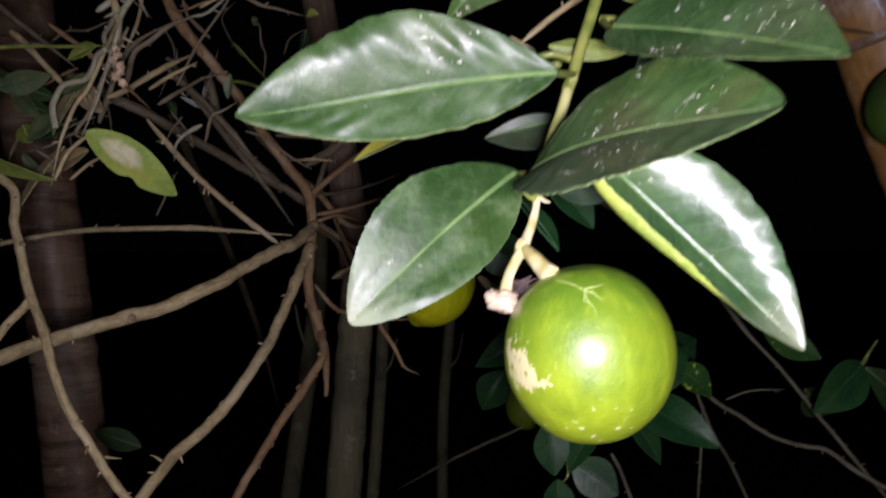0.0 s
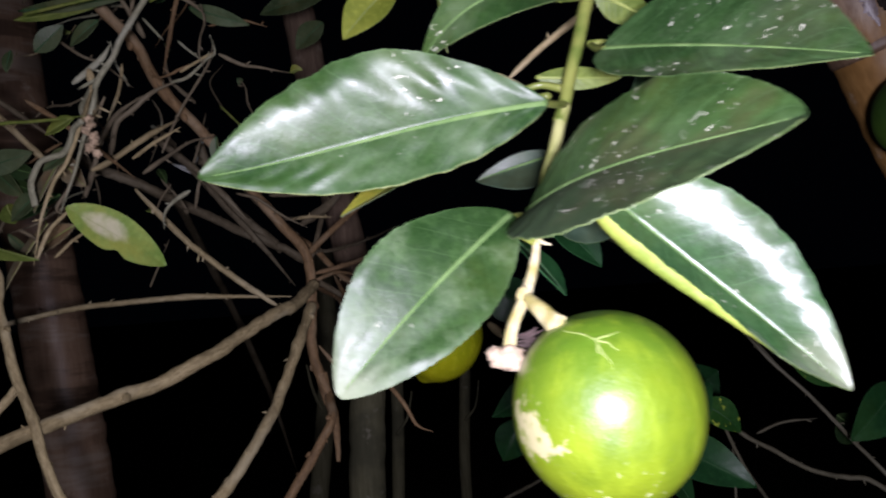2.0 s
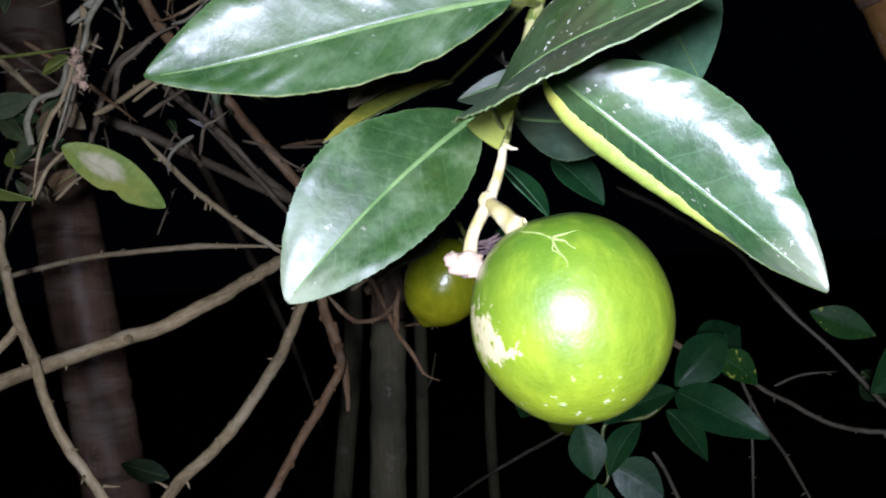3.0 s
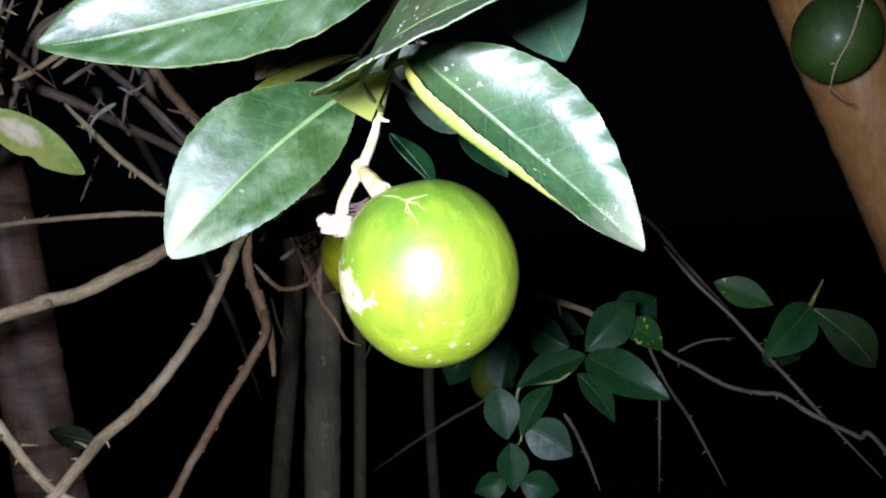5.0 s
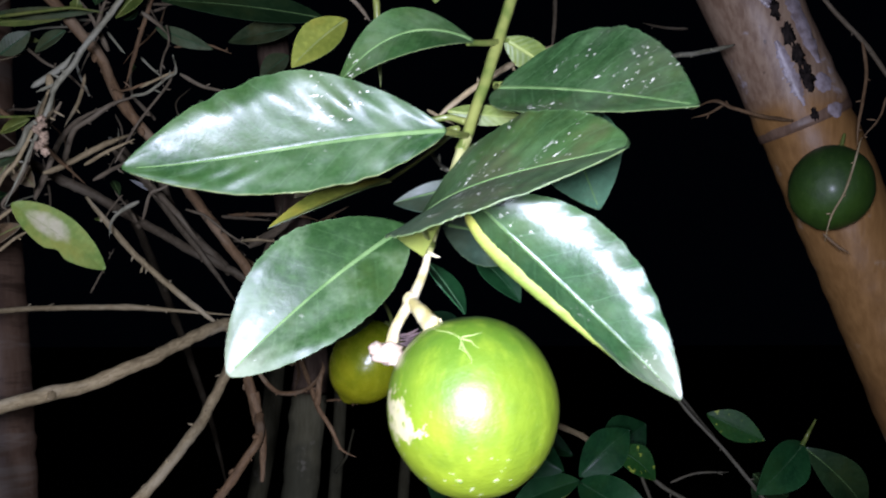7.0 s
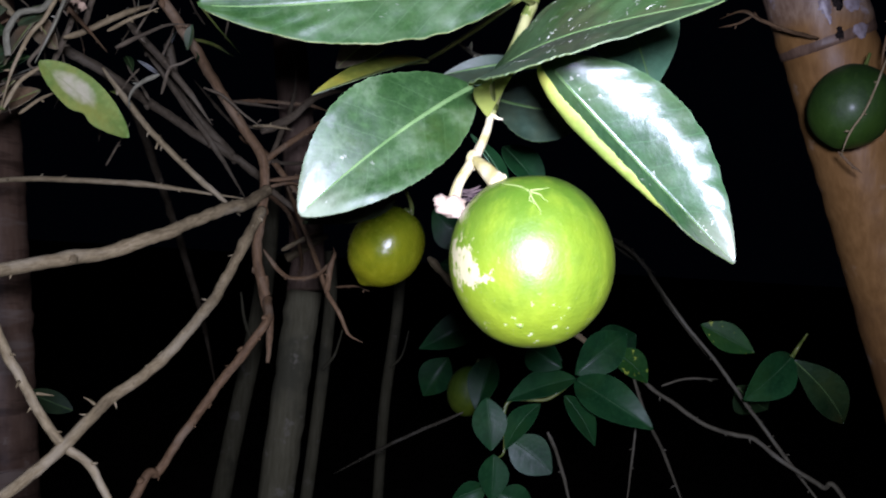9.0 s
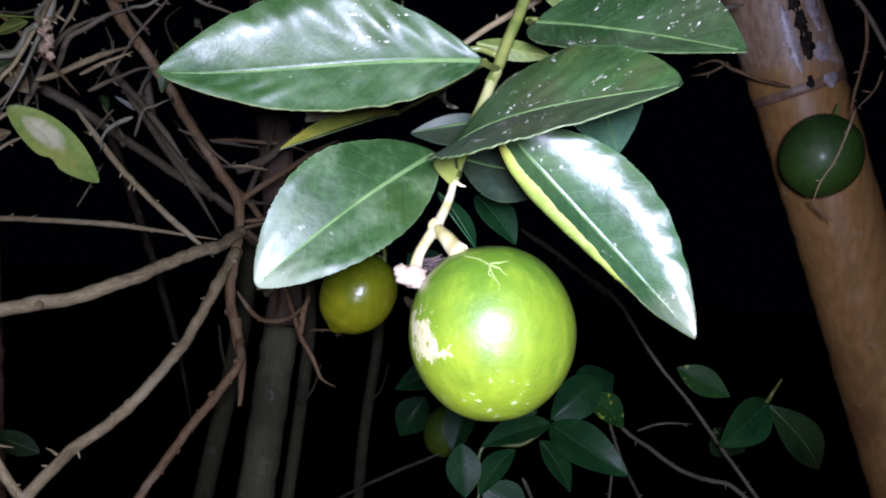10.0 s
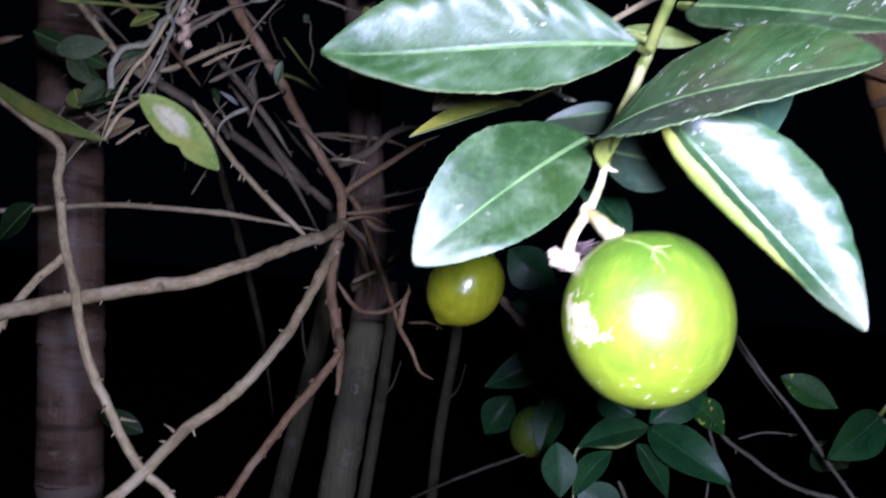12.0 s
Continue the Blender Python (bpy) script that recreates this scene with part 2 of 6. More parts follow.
def bark_material(name, dark, light, patch, scale=1.0):
    m, tree, shader = material(name, 0.74, 0.3)
    uv = tree.nodes.new("ShaderNodeUVMap")
    each = tree.nodes.new("ShaderNodeObjectInfo")
    spot = tree.nodes.new("ShaderNodeCombineXYZ")
    tree.links.new(maths(tree, "MULTIPLY", each.outputs["Random"], 40.0), spot.inputs[2])
    place = tree.nodes.new("ShaderNodeVectorMath")
    tree.links.new(uv.outputs["UV"], place.inputs[0])
    tree.links.new(spot.outputs[0], place.inputs[1])

    def grain(frequency, detail, along, rough=0.6):
        stretch = tree.nodes.new("ShaderNodeMapping")
        stretch.inputs["Scale"].default_value = (along, 1, 1)
        tree.links.new(place.outputs[0], stretch.inputs["Vector"])
        made = node(tree, "ShaderNodeTexNoise", Scale=frequency * scale, Detail=detail, Roughness=rough)
        tree.links.new(stretch.outputs["Vector"], made.inputs["Vector"])
        return made.outputs["Fac"]

    rind = grain(420, 6.0, 0.42, 0.65)
    colour = mix(tree, ramp(tree, rind, 0.22, 0.74), dark, light)
    broad = grain(60, 5.0, 0.35)
    colour = mix(tree, maths(tree, "MULTIPLY", ramp(tree, broad, 0.48, 0.68), 0.6), colour, patch)
    colour = mix(tree, maths(tree, "MULTIPLY", ramp(tree, broad, 0.46, 0.32), 0.55), colour, tuple(0.55 * c for c in dark))
    rings = grain(70, 3.0, 4.0)
    colour = mix(tree, maths(tree, "MULTIPLY", ramp(tree, rings, 0.60, 0.70), 0.4), colour, dark)
    lentils = ramp(tree, grain(800, 2.0, 0.6), 0.66, 0.72)
    colour = mix(tree, maths(tree, "MULTIPLY", lentils, 0.6), colour, patch)
    tree.links.new(colour, shader.inputs["Base Color"])
    bump(tree, shader, maths(tree, "ADD", rind, maths(tree, "MULTIPLY", rings, 0.6)), 0.0004, 0.6)
    return m


LEAF_GREEN = leaf_material("leaf_green", (0.0125, 0.038, 0.0085), (0.026, 0.066, 0.0145), 0.40, 0.42, specks=0.04, spec=0.42, haze=0.24)
LEAF_TORN = leaf_material("leaf_waxy", (0.0125, 0.036, 0.0080), (0.029, 0.068, 0.0155), 0.42, 0.30, specks=0.10, spec=0.36, haze=0.55, tip=0.2, ridges=0.05)
LEAF_GLOSS = leaf_material("leaf_gloss", (0.0155, 0.048, 0.014), (0.031, 0.080, 0.025), 0.31, 0.46, specks=0.02, spec=0.52, haze=0.12, tip=0.3, patchy=0.35)
LEAF_DUSTY = leaf_material("leaf_dusty", (0.0145, 0.040, 0.010), (0.033, 0.074, 0.019), 0.42, 0.42, film=0.27, specks=0.21, spec=0.45, half=True, film_colour=(0.028, 0.030, 0.022), haze=0.08)
LEAF_SPECKLED = leaf_material("leaf_speckled", (0.0135, 0.040, 0.010), (0.030, 0.072, 0.019), 0.42, 0.60, film=0.35, specks=0.18, spec=0.45, film_colour=(0.040, 0.044, 0.028), haze=0.15)
LEAF_DARK = leaf_material("leaf_dark", (0.006, 0.034, 0.010), (0.014, 0.064, 0.018), 0.42, 0.14, spec=0.24, ridges=0.07)
LEAF_SHADE = leaf_material("leaf_shade", (0.008, 0.024, 0.007), (0.020, 0.046, 0.014), 0.45, 0.14, spec=0.30, ridges=0.07)
LEAF_SHEEN = leaf_material("leaf_sheen", (0.014, 0.030, 0.017), (0.030, 0.054, 0.033), 0.42, 0.12, spec=0.4, haze=0.10, ridges=0.03)
LEAF_TEAL = leaf_material("leaf_teal", (0.026, 0.070, 0.034), (0.050, 0.115, 0.060), 0.5, 0.20, spec=0.35, haze=0.2, ridges=0.05)
LEAF_SPOT = leaf_material("leaf_spotted", (0.010, 0.050, 0.008), (0.022, 0.085, 0.013), 0.45, 0.15, spots=0.9, spec=0.25)
LEAF_OLD = leaf_material("leaf_old", (0.14, 0.235, 0.040), (0.24, 0.335, 0.080), 0.45, 0.12, scar=0.8, spec=0.4)
LEAF_YELLOW = leaf_material("leaf_yellow", (0.15, 0.19, 0.022), (0.28, 0.31, 0.045), 0.5, 0.10, spec=0.3)
LEAF_OLIVE = leaf_material("leaf_olive", (0.07, 0.105, 0.018), (0.14, 0.18, 0.035), 0.45, 0.10, spec=0.35)
LEAF_DIM = leaf_material("leaf_dim", (0.030, 0.052, 0.018), (0.065, 0.088, 0.036), 0.5, 0.10, spec=0.35, haze=0.3)
LEAF_DRY = leaf_material("leaf_dry", (0.10, 0.085, 0.05), (0.22, 0.19, 0.11), 0.7, 0.3, spec=0.2)
# near-white colour stands in for bright glints in the dark
LEAF_GLINT = leaf_material("leaf_glint", (0.62, 0.64, 0.62), (0.80, 0.82, 0.80), 0.3, 0.05, spec=0.8)
LEAF_BELOW = leaf_material("leaf_underside", (0.17, 0.23, 0.035), (0.27, 0.33, 0.06), 0.55, 0.15, spec=0.25)
BARK_RED = bark_material("bark_brown", (0.105, 0.062, 0.028), (0.245, 0.152, 0.072), (0.31, 0.24, 0.15))
BARK_PALE = bark_material("bark_pale", (0.195, 0.147, 0.070), (0.41, 0.330, 0.174), (0.51, 0.445, 0.285))
BARK_LICHEN = bark_material("bark_lichen", (0.13, 0.125, 0.075), (0.31, 0.30, 0.20), (0.42, 0.42, 0.33))
BARK_GREY = bark_material("bark_grey", (0.080, 0.062, 0.036), (0.175, 0.140, 0.086), (0.25, 0.215, 0.145))
BARK_SHADE = bark_material("bark_shade", (0.055, 0.048, 0.028), (0.125, 0.115, 0.072), (0.20, 0.19, 0.14))


def plain(name, low, high, scale, rough, spec=0.4, depth=0.0003, fine=400.0):
    m, tree, shader = material(name, rough, spec)
    colour = mix(tree, ramp(tree, noise_of(tree, scale), 0.3, 0.7), low, high)
    tree.links.new(colour, shader.inputs["Base Color"])
    bump(tree, shader, noise_of(tree, fine, 4.0), depth, 0.6)
    return m


STEM_GREEN = plain("green_stem", (0.085, 0.125, 0.022), (0.19, 0.21, 0.05), 120, 0.33, 0.6)
MIDRIB = plain("midrib", (0.075, 0.140, 0.042), (0.135, 0.215, 0.075), 90, 0.7, 0.12)
# pale tones paint the lower stem's whitish highlight over its own yellow
STEM_LIT = plain("lit_stem", (0.17, 0.19, 0.05), (0.34, 0.34, 0.14), 90, 0.32, 0.6)
LEAF_RIM = plain("leaf_rim", (0.050, 0.085, 0.025), (0.11, 0.145, 0.055), 160, 0.5)
HEM = plain("leaf_hem", (0.085, 0.120, 0.030), (0.175, 0.205, 0.075), 150, 0.5, 0.3)
MIDRIB_YELLOW = plain("midrib_yellow", (0.17, 0.22, 0.05), (0.28, 0.32, 0.09), 90, 0.45)
MIDRIB_DIM = plain("midrib_dim", (0.026, 0.070, 0.028), (0.052, 0.115, 0.048), 90, 0.5, 0.2)
PEDICEL = plain("pedicel", (0.36, 0.31, 0.07), (0.64, 0.57, 0.38), 95, 0.6, 0.3, 0.0010, 260)
STAR = plain("star_line", (0.19, 0.27, 0.05), (0.33, 0.39, 0.13), 320, 0.5)
CALYX = plain("calyx", (0.34, 0.25, 0.17), (0.52, 0.42, 0.31), 240, 0.7)
FLUFF = plain("scale_crust", (0.66, 0.62, 0.48), (0.82, 0.80, 0.72), 300, 0.8)
DRIED = plain("dried_blossom", (0.17, 0.120, 0.070), (0.37, 0.27, 0.175), 260, 0.8)
FLOAT = plain("dark_fibre", (0.035, 0.022, 0.02), (0.09, 0.06, 0.055), 300, 0.8)


def lime_material(name, green, yellow, scarred, rough=0.27, coat=0.75, coat_rough=0.27):
    m, tree, shader = material(name, rough, 0.5)
    place = tree.nodes.new("ShaderNodeTexCoord")
    parts = tree.nodes.new("ShaderNodeSeparateXYZ")
    tree.links.new(place.outputs["Object"], parts.inputs[0])
    down = maths(tree, "ADD", maths(tree, "MULTIPLY", parts.outputs[2], -16.0), noise_of(tree, 45, 3.0))
    colour = mix(tree, ramp(tree, down, 0.0, 1.0), green, yellow)
    # streaks that run down from the stalk, and mottling
    stretch = tree.nodes.new("ShaderNodeMapping")
    stretch.inputs["Scale"].default_value = (1, 1, 0.3)
    tree.links.new(place.outputs["Object"], stretch.inputs["Vector"])
    streak = node(tree, "ShaderNodeTexNoise", Scale=190.0, Detail=6.0, Roughness=0.62)
    tree.links.new(stretch.outputs["Vector"], streak.inputs["Vector"])
    colour = mix(tree, maths(tree, "MULTIPLY", ramp(tree, streak.outputs["Fac"], 0.45, 0.70), 0.22), colour, tuple(1.5 * c + 0.01 for c in yellow))
    colour = mix(tree, maths(tree, "MULTIPLY", ramp(tree, noise_of(tree, 75, 5.0), 0.48, 0.30), 0.28), colour, tuple(0.62 * c for c in green))
    flecks = ramp(tree, noise_of(tree, 900, 2.0), 0.60, 0.70)
    colour = mix(tree, maths(tree, "MULTIPLY", flecks, 0.04), colour, (0.62, 0.66, 0.20))
    roughness = maths(tree, "ADD", rough, maths(tree, "MULTIPLY", noise_of(tree, 160, 5.0), 0.10))
    if scarred:
        # rubbed corky patch on one cheek
        apart = tree.nodes.new("ShaderNodeVectorMath")
        apart.operation = "DISTANCE"
        tree.links.new(place.outputs["Object"], apart.inputs[0])
        apart.inputs[1].default_value = (-0.0222, -0.0132, -0.0022)
        near = ramp(tree, apart.outputs["Value"], 0.0160, 0.003)
        blot = ramp(tree, maths(tree, "ADD", maths(tree, "ADD", maths(tree, "MULTIPLY", streak.outputs["Fac"], 0.35), maths(tree, "MULTIPLY", noise_of(tree, 250, 7.0, rough=0.72), 0.65)), maths(tree, "MULTIPLY", near, 0.175)), 0.625, 0.665)
        blot = maths(tree, "MULTIPLY", blot, ramp(tree, near, 0.0, 0.3))
        colour = mix(tree, maths(tree, "MULTIPLY", blot, 0.9), colour, (0.50, 0.45, 0.24))
        # pale specks paint a glint along the lower rim into the skin
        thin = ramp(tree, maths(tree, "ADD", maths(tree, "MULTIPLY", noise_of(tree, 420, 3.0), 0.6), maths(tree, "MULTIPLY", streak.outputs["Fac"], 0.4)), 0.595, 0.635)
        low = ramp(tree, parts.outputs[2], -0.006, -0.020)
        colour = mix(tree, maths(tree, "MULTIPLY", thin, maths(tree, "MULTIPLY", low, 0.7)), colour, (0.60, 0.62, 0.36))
        roughness = maths(tree, "ADD", roughness, maths(tree, "MULTIPLY", blot, 0.4))
    tree.links.new(colour, shader.inputs["Base Color"])
    tree.links.new(roughness, shader.inputs["Roughness"])
    pores = node(tree, "ShaderNodeTexVoronoi", Scale=900.0)
    tree.links.new(place.outputs["Object"], pores.inputs["Vector"])
    relief = maths(tree, "ADD", maths(tree, "MULTIPLY", pores.outputs["Distance"], 0.12), maths(tree, "MULTIPLY", noise_of(tree, 110, 5.0), 1.9))
    bump(tree, shader, relief, 0.0006, 0.6)
    shader.inputs["Coat Weight"].default_value, shader.inputs["Coat Roughness"].default_value = coat, coat_rough
    return m


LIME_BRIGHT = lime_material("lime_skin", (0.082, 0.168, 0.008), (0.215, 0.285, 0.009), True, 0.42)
LIME_OLIVE = lime_material("lime_skin_olive", (0.140, 0.188, 0.003), (0.245, 0.245, 0.003), False, 0.22, 0.0, 0.2)
LIME_DEEP = lime_material("lime_skin_deep", (0.014, 0.044, 0.003), (0.032, 0.078, 0.004), False, 0.55, 0.18, 0.25)
LIME_LOW = lime_material("lime_skin_low", (0.050, 0.098, 0.005), (0.095, 0.140, 0.005), False, 0.5, 0.1, 0.3)


def bamboo_material(name, low, high, stain, bleach, worn=None, rough=0.45, spec=0.4, banded=0.0):
    m, tree, shader = material(name, rough, spec)
    place = tree.nodes.new("ShaderNodeTexCoord")
    stretch = tree.nodes.new("ShaderNodeMapping")
    stretch.inputs["Scale"].default_value = (1, 1, 0.12)
    tree.links.new(place.outputs["Object"], stretch.inputs["Vector"])
    fibre = node(tree, "ShaderNodeTexNoise", Scale=160.0, Detail=6.0, Roughness=0.6)
    tree.links.new(stretch.outputs["Vector"], fibre.inputs["Vector"])
    colour = mix(tree, ramp(tree, fibre.outputs["Fac"], 0.18, 0.84), low, high)
    colour = mix(tree, maths(tree, "MULTIPLY", ramp(tree, noise_of(tree, 9, 6.0), 0.50, 0.66), 0.75), colour, stain)
    colour = mix(tree, maths(tree, "MULTIPLY", ramp(tree, noise_of(tree, 24, 6.0, rough=0.65), 0.60, 0.68), 0.8), colour, bleach)
    if banded:
        # old sheath scars and grime that run round the culm
        round_it = tree.nodes.new("ShaderNodeMapping")
        round_it.inputs["Scale"].default_value = (0.35, 0.35, 2.4)
        tree.links.new(place.outputs["Object"], round_it.inputs["Vector"])
        band = node(tree, "ShaderNodeTexNoise", Scale=9.0, Detail=7.0, Roughness=0.62)
        tree.links.new(round_it.outputs["Vector"], band.inputs["Vector"])
        colour = mix(tree, maths(tree, "MULTIPLY", ramp(tree, band.outputs["Fac"], 0.50, 0.40), banded), colour, tuple(0.45 * c for c in stain))
        colour = mix(tree, maths(tree, "MULTIPLY", ramp(tree, band.outputs["Fac"], 0.54, 0.64), banded), colour, bleach)
    if worn:
        # above its joint the cane is bare and grey, with flaked white skin and black rot marks
        height = tree.nodes.new("ShaderNodeSeparateXYZ")
        tree.links.new(place.outputs["Object"], height.inputs[0])
        above = ramp(tree, maths(tree, "ADD", height.outputs[2], maths(tree, "MULTIPLY", noise_of(tree, 30, 4.0), 0.03)), worn, worn + 0.03)
        bare = mix(tree, ramp(tree, fibre.outputs["Fac"], 0.35, 0.65), (0.25, 0.160, 0.098), (0.40, 0.285, 0.185))
        flakes = noise_of(tree, 40, 7.0, rough=0.6)
        bare = mix(tree, ramp(tree, flakes, 0.60, 0.68), bare, (0.50, 0.45, 0.46))
        bare = mix(tree, ramp(tree, noise_of(tree, 62, 3.0), 0.66, 0.72), bare, (0.05, 0.038, 0.032))
        colour = mix(tree, above, colour, bare)
    tree.links.new(colour, shader.inputs["Base Color"])
    bump(tree, shader, fibre.outputs["Fac"], 0.0008, 0.6)
    return m


BAMBOO_TAN = bamboo_material("bamboo_tan", (0.245, 0.126, 0.036), (0.40, 0.218, 0.070), (0.155, 0.078, 0.029), (0.44, 0.32, 0.20), worn=1.452)
BAMBOO_WORN = bamboo_material("bamboo_ring", (0.14, 0.085, 0.05), (0.26, 0.17, 0.11), (0.10, 0.06, 0.04), (0.40, 0.33, 0.28))
BAMBOO_BROWN = bamboo_material("bamboo_brown", (0.30, 0.185, 0.112), (0.40, 0.265, 0.170), (0.15, 0.088, 0.056), (0.50, 0.40, 0.30), banded=0.7)
TRUNK_GREY = bamboo_material("trunk_grey", (0.165, 0.155, 0.085), (0.28, 0.265, 0.16), (0.11, 0.11, 0.07), (0.34, 0.32, 0.23), rough=0.8, spec=0.12)
TRUNK_BROWN = bamboo_material("trunk_brown", (0.22, 0.150, 0.105), (0.40, 0.29, 0.20), (0.15, 0.105, 0.08), (0.45, 0.36, 0.27), rough=0.8, spec=0.12)
# lilac grey paints the peeled skin's sheen into its colour
PEEL_SHEEN = plain("peel_sheen", (0.25, 0.20, 0.19), (0.47, 0.41, 0.43), 130, 0.34, 0.6, 0.0012, 300)
ROT = plain("rot", (0.012, 0.010, 0.009), (0.035, 0.027, 0.023), 200, 0.9, 0.1)
SOIL = plain("soil", (0.035, 0.026, 0.018), (0.075, 0.058, 0.042), 7, 0.95, 0.1, 0.02, 40)


# ---------------------------------------------------------------- builders
def mesh_of(name, bm, mat, smooth=True):
    data = bpy.data.meshes.new(name)
    bm.normal_update()
    bm.to_mesh(data)
    bm.free()
    for one in mat if isinstance(mat, (list, tuple)) else [mat]:
        data.materials.append(one)
    if smooth:
        for face in data.polygons:
            face.use_smooth = True
    return data


def thing(name, base, label, category, group="", kind=""):
    ob = new(name)
    ob.location = base
    ob.empty_display_size = 0.02
    return tagged(ob, label, category, group, kind)


def part(name, bm, mat, parent, label=""):
    """One mesh part; its points are given in the world and stored from the parent's base."""
    base = Vector(parent.location)
    up = parent.parent
    while up:
        base += Vector(up.location)
        up = up.parent
    for vert in bm.verts:
        vert.co -= base
    ob = new(name, mesh_of(name, bm, mat))
    ob.parent = parent
    return tagged(ob, label)


def spline(points, steps):
    pts = [Vector(p) for p in points]
    pts = [2 * pts[0] - pts[1]] + pts + [2 * pts[-1] - pts[-2]]
    out = []
    for i in range(1, len(pts) - 2):
        a, b, c, d = pts[i - 1 : i + 3]
        for k in range(steps):
            t = k / steps
            out.append(0.5 * (2 * b + (c - a) * t + (2 * a - 5 * b + 4 * c - d) * t * t + (3 * b - a - 3 * c + d) * t**3))
    return out + [pts[-2]]


def tube(bm, points, radii, sides=10, wobble=0.0, squash=1.0):
    """A closed tapering tube along the points, unrolled in metres along and round it."""
    rings, normal = [], None
    uv = bm.loops.layers.uv.get("UVMap") or bm.loops.layers.uv.new("UVMap")
    way = [0.0]
    for p, q in zip(points, points[1:]):
        way.append(way[-1] + (q - p).length)
    for i, p in enumerate(points):
        ahead = (points[min(i + 1, len(points) - 1)] - points[max(i - 1, 0)]).normalized()
        if normal is None:
            normal = ahead.orthogonal().normalized()
        normal = (normal - ahead * normal.dot(ahead)).normalized()
        side = ahead.cross(normal)
        ring = []
        for k in range(sides):
            a = 2 * math.pi * k / sides
            r = radii[i]
            if wobble:
                about = Vector((math.cos(a), math.sin(a), 0))
                r *= 1 + wobble * (noise.noise(p * 55 + about * 0.9) + 0.8 * noise.noise(p * 190 + about * 1.6))
            ring.append(bm.verts.new(p + (normal * math.cos(a) + side * math.sin(a) * squash) * r))
        rings.append(ring)
    girth = 6.283 * max(radii)
    for i in range(len(rings) - 1):
        one, two = rings[i], rings[i + 1]
        for k in range(sides):
            face = bm.faces.new((one[k], one[(k + 1) % sides], two[(k + 1) % sides], two[k]))
            for loop, (a, b) in zip(face.loops, ((i, k), (i, k + 1), (i + 1, k + 1), (i + 1, k))):
                loop[uv].uv = (way[a], girth * b / sides)
    for ring, last in ((rings[0], False), (rings[-1], True)):
        tip = bm.verts.new(sum((v.co for v in ring), Vector()) / sides)
        for k in range(sides):
            pair = (ring[k], ring[(k + 1) % sides])
            bm.faces.new((*pair, tip) if last else (pair[1], pair[0], tip))


def branch(parent, name, points, r0, r1, mat, label="", wobble=0.11, knots=True):
    """A crooked limb with knots, bud scars and short spurs; free twig ends taper off."""
    line = spline(points, 14)
    n = len(line)
    woody = knots and name in ("branch", "twig", "stem") and mat is not STEM_GREEN
    chance = random.Random(int(1e6 * (abs(points[0][0]) + 3 * abs(points[-1][2]))))
    bent, radii = [], []
    for i, p in enumerate(line):
        f = i / (n - 1)
        r = (r0 + (r1 - r0) * f) * (0.90 if woody else 1.0)
        if name == "twig":
            r *= 1 - 0.85 * max(0.0, f - 0.70) / 0.30 - 0.55 * max(0.0, 0.10 - f) / 0.10
        off = noise.noise_vector(p * 38) * min(r, 0.008) * 0.26 + noise.noise_vector(p * 110) * min(r, 0.008) * 0.15
        bent.append(p + (off if 0 < i < n - 1 else Vector()))
        swell = max(0.0, noise.noise(Vector((p.x * 60 + 7, p.y * 60, p.z * 60))) - 0.22)
        swell += 0.8 * max(0.0, noise.noise(Vector((p.x * 140, p.y * 140 + 9, p.z * 140))) - 0.35)
        radii.append(r * (1 + (0.34 * swell if knots else 0)))
    bm = bmesh.new()
    tube(bm, bent, radii, 12 if r0 > 0.003 else 8, wobble)
    if woody:
        gone = 0.0
        for i in range(2, n - 2):
            gone += (bent[i] - bent[i - 1]).length
            if gone > 0.016 and chance.random() < 0.35:
                gone = 0.0
                ahead = (bent[i + 1] - bent[i]).normalized()
                side = ahead.orthogonal().normalized()
                turn = chance.uniform(0, 6.283)
                out = side * math.cos(turn) + ahead.cross(side) * math.sin(turn)
                if r0 > 0.0028 and chance.random() < 0.3:
                    # broad bud knob
                    root = bent[i] + out * radii[i] * 0.35
                    k = radii[i]
                    tube(bm, [root - ahead * 0.5 * k, root + out * 0.55 * k, root + out * 1.0 * k + ahead * 0.5 * k, root + out * 1.1 * k + ahead * 0.8 * k], [0.62 * k, 0.72 * k, 0.42 * k, 0.12 * k], 7)
                    continue
                reach = chance.uniform(0.0012, 0.0045) * (1.6 if chance.random() < 0.2 else 1)
                root = bent[i] + out * radii[i] * 0.7
                tube(bm, [root, root + out * reach * 0.5 + ahead * reach * 0.2, root + out * reach + ahead * reach * 0.5], [min(0.0013, radii[i] * 0.5), 0.0008, 0.0003], 6)
    return part(name, bm, mat, parent, label)


def leaf_frame(base, tip, phi):
    a = tip - base
    length = a.length
    a.normalize()
    n0 = Vector((0, -1, 0))
    n0 = (n0 - a * n0.dot(a)).normalized()
    n = n0 * math.cos(phi) + a.cross(n0) * math.sin(phi)
    return a, length, n, n.cross(a)


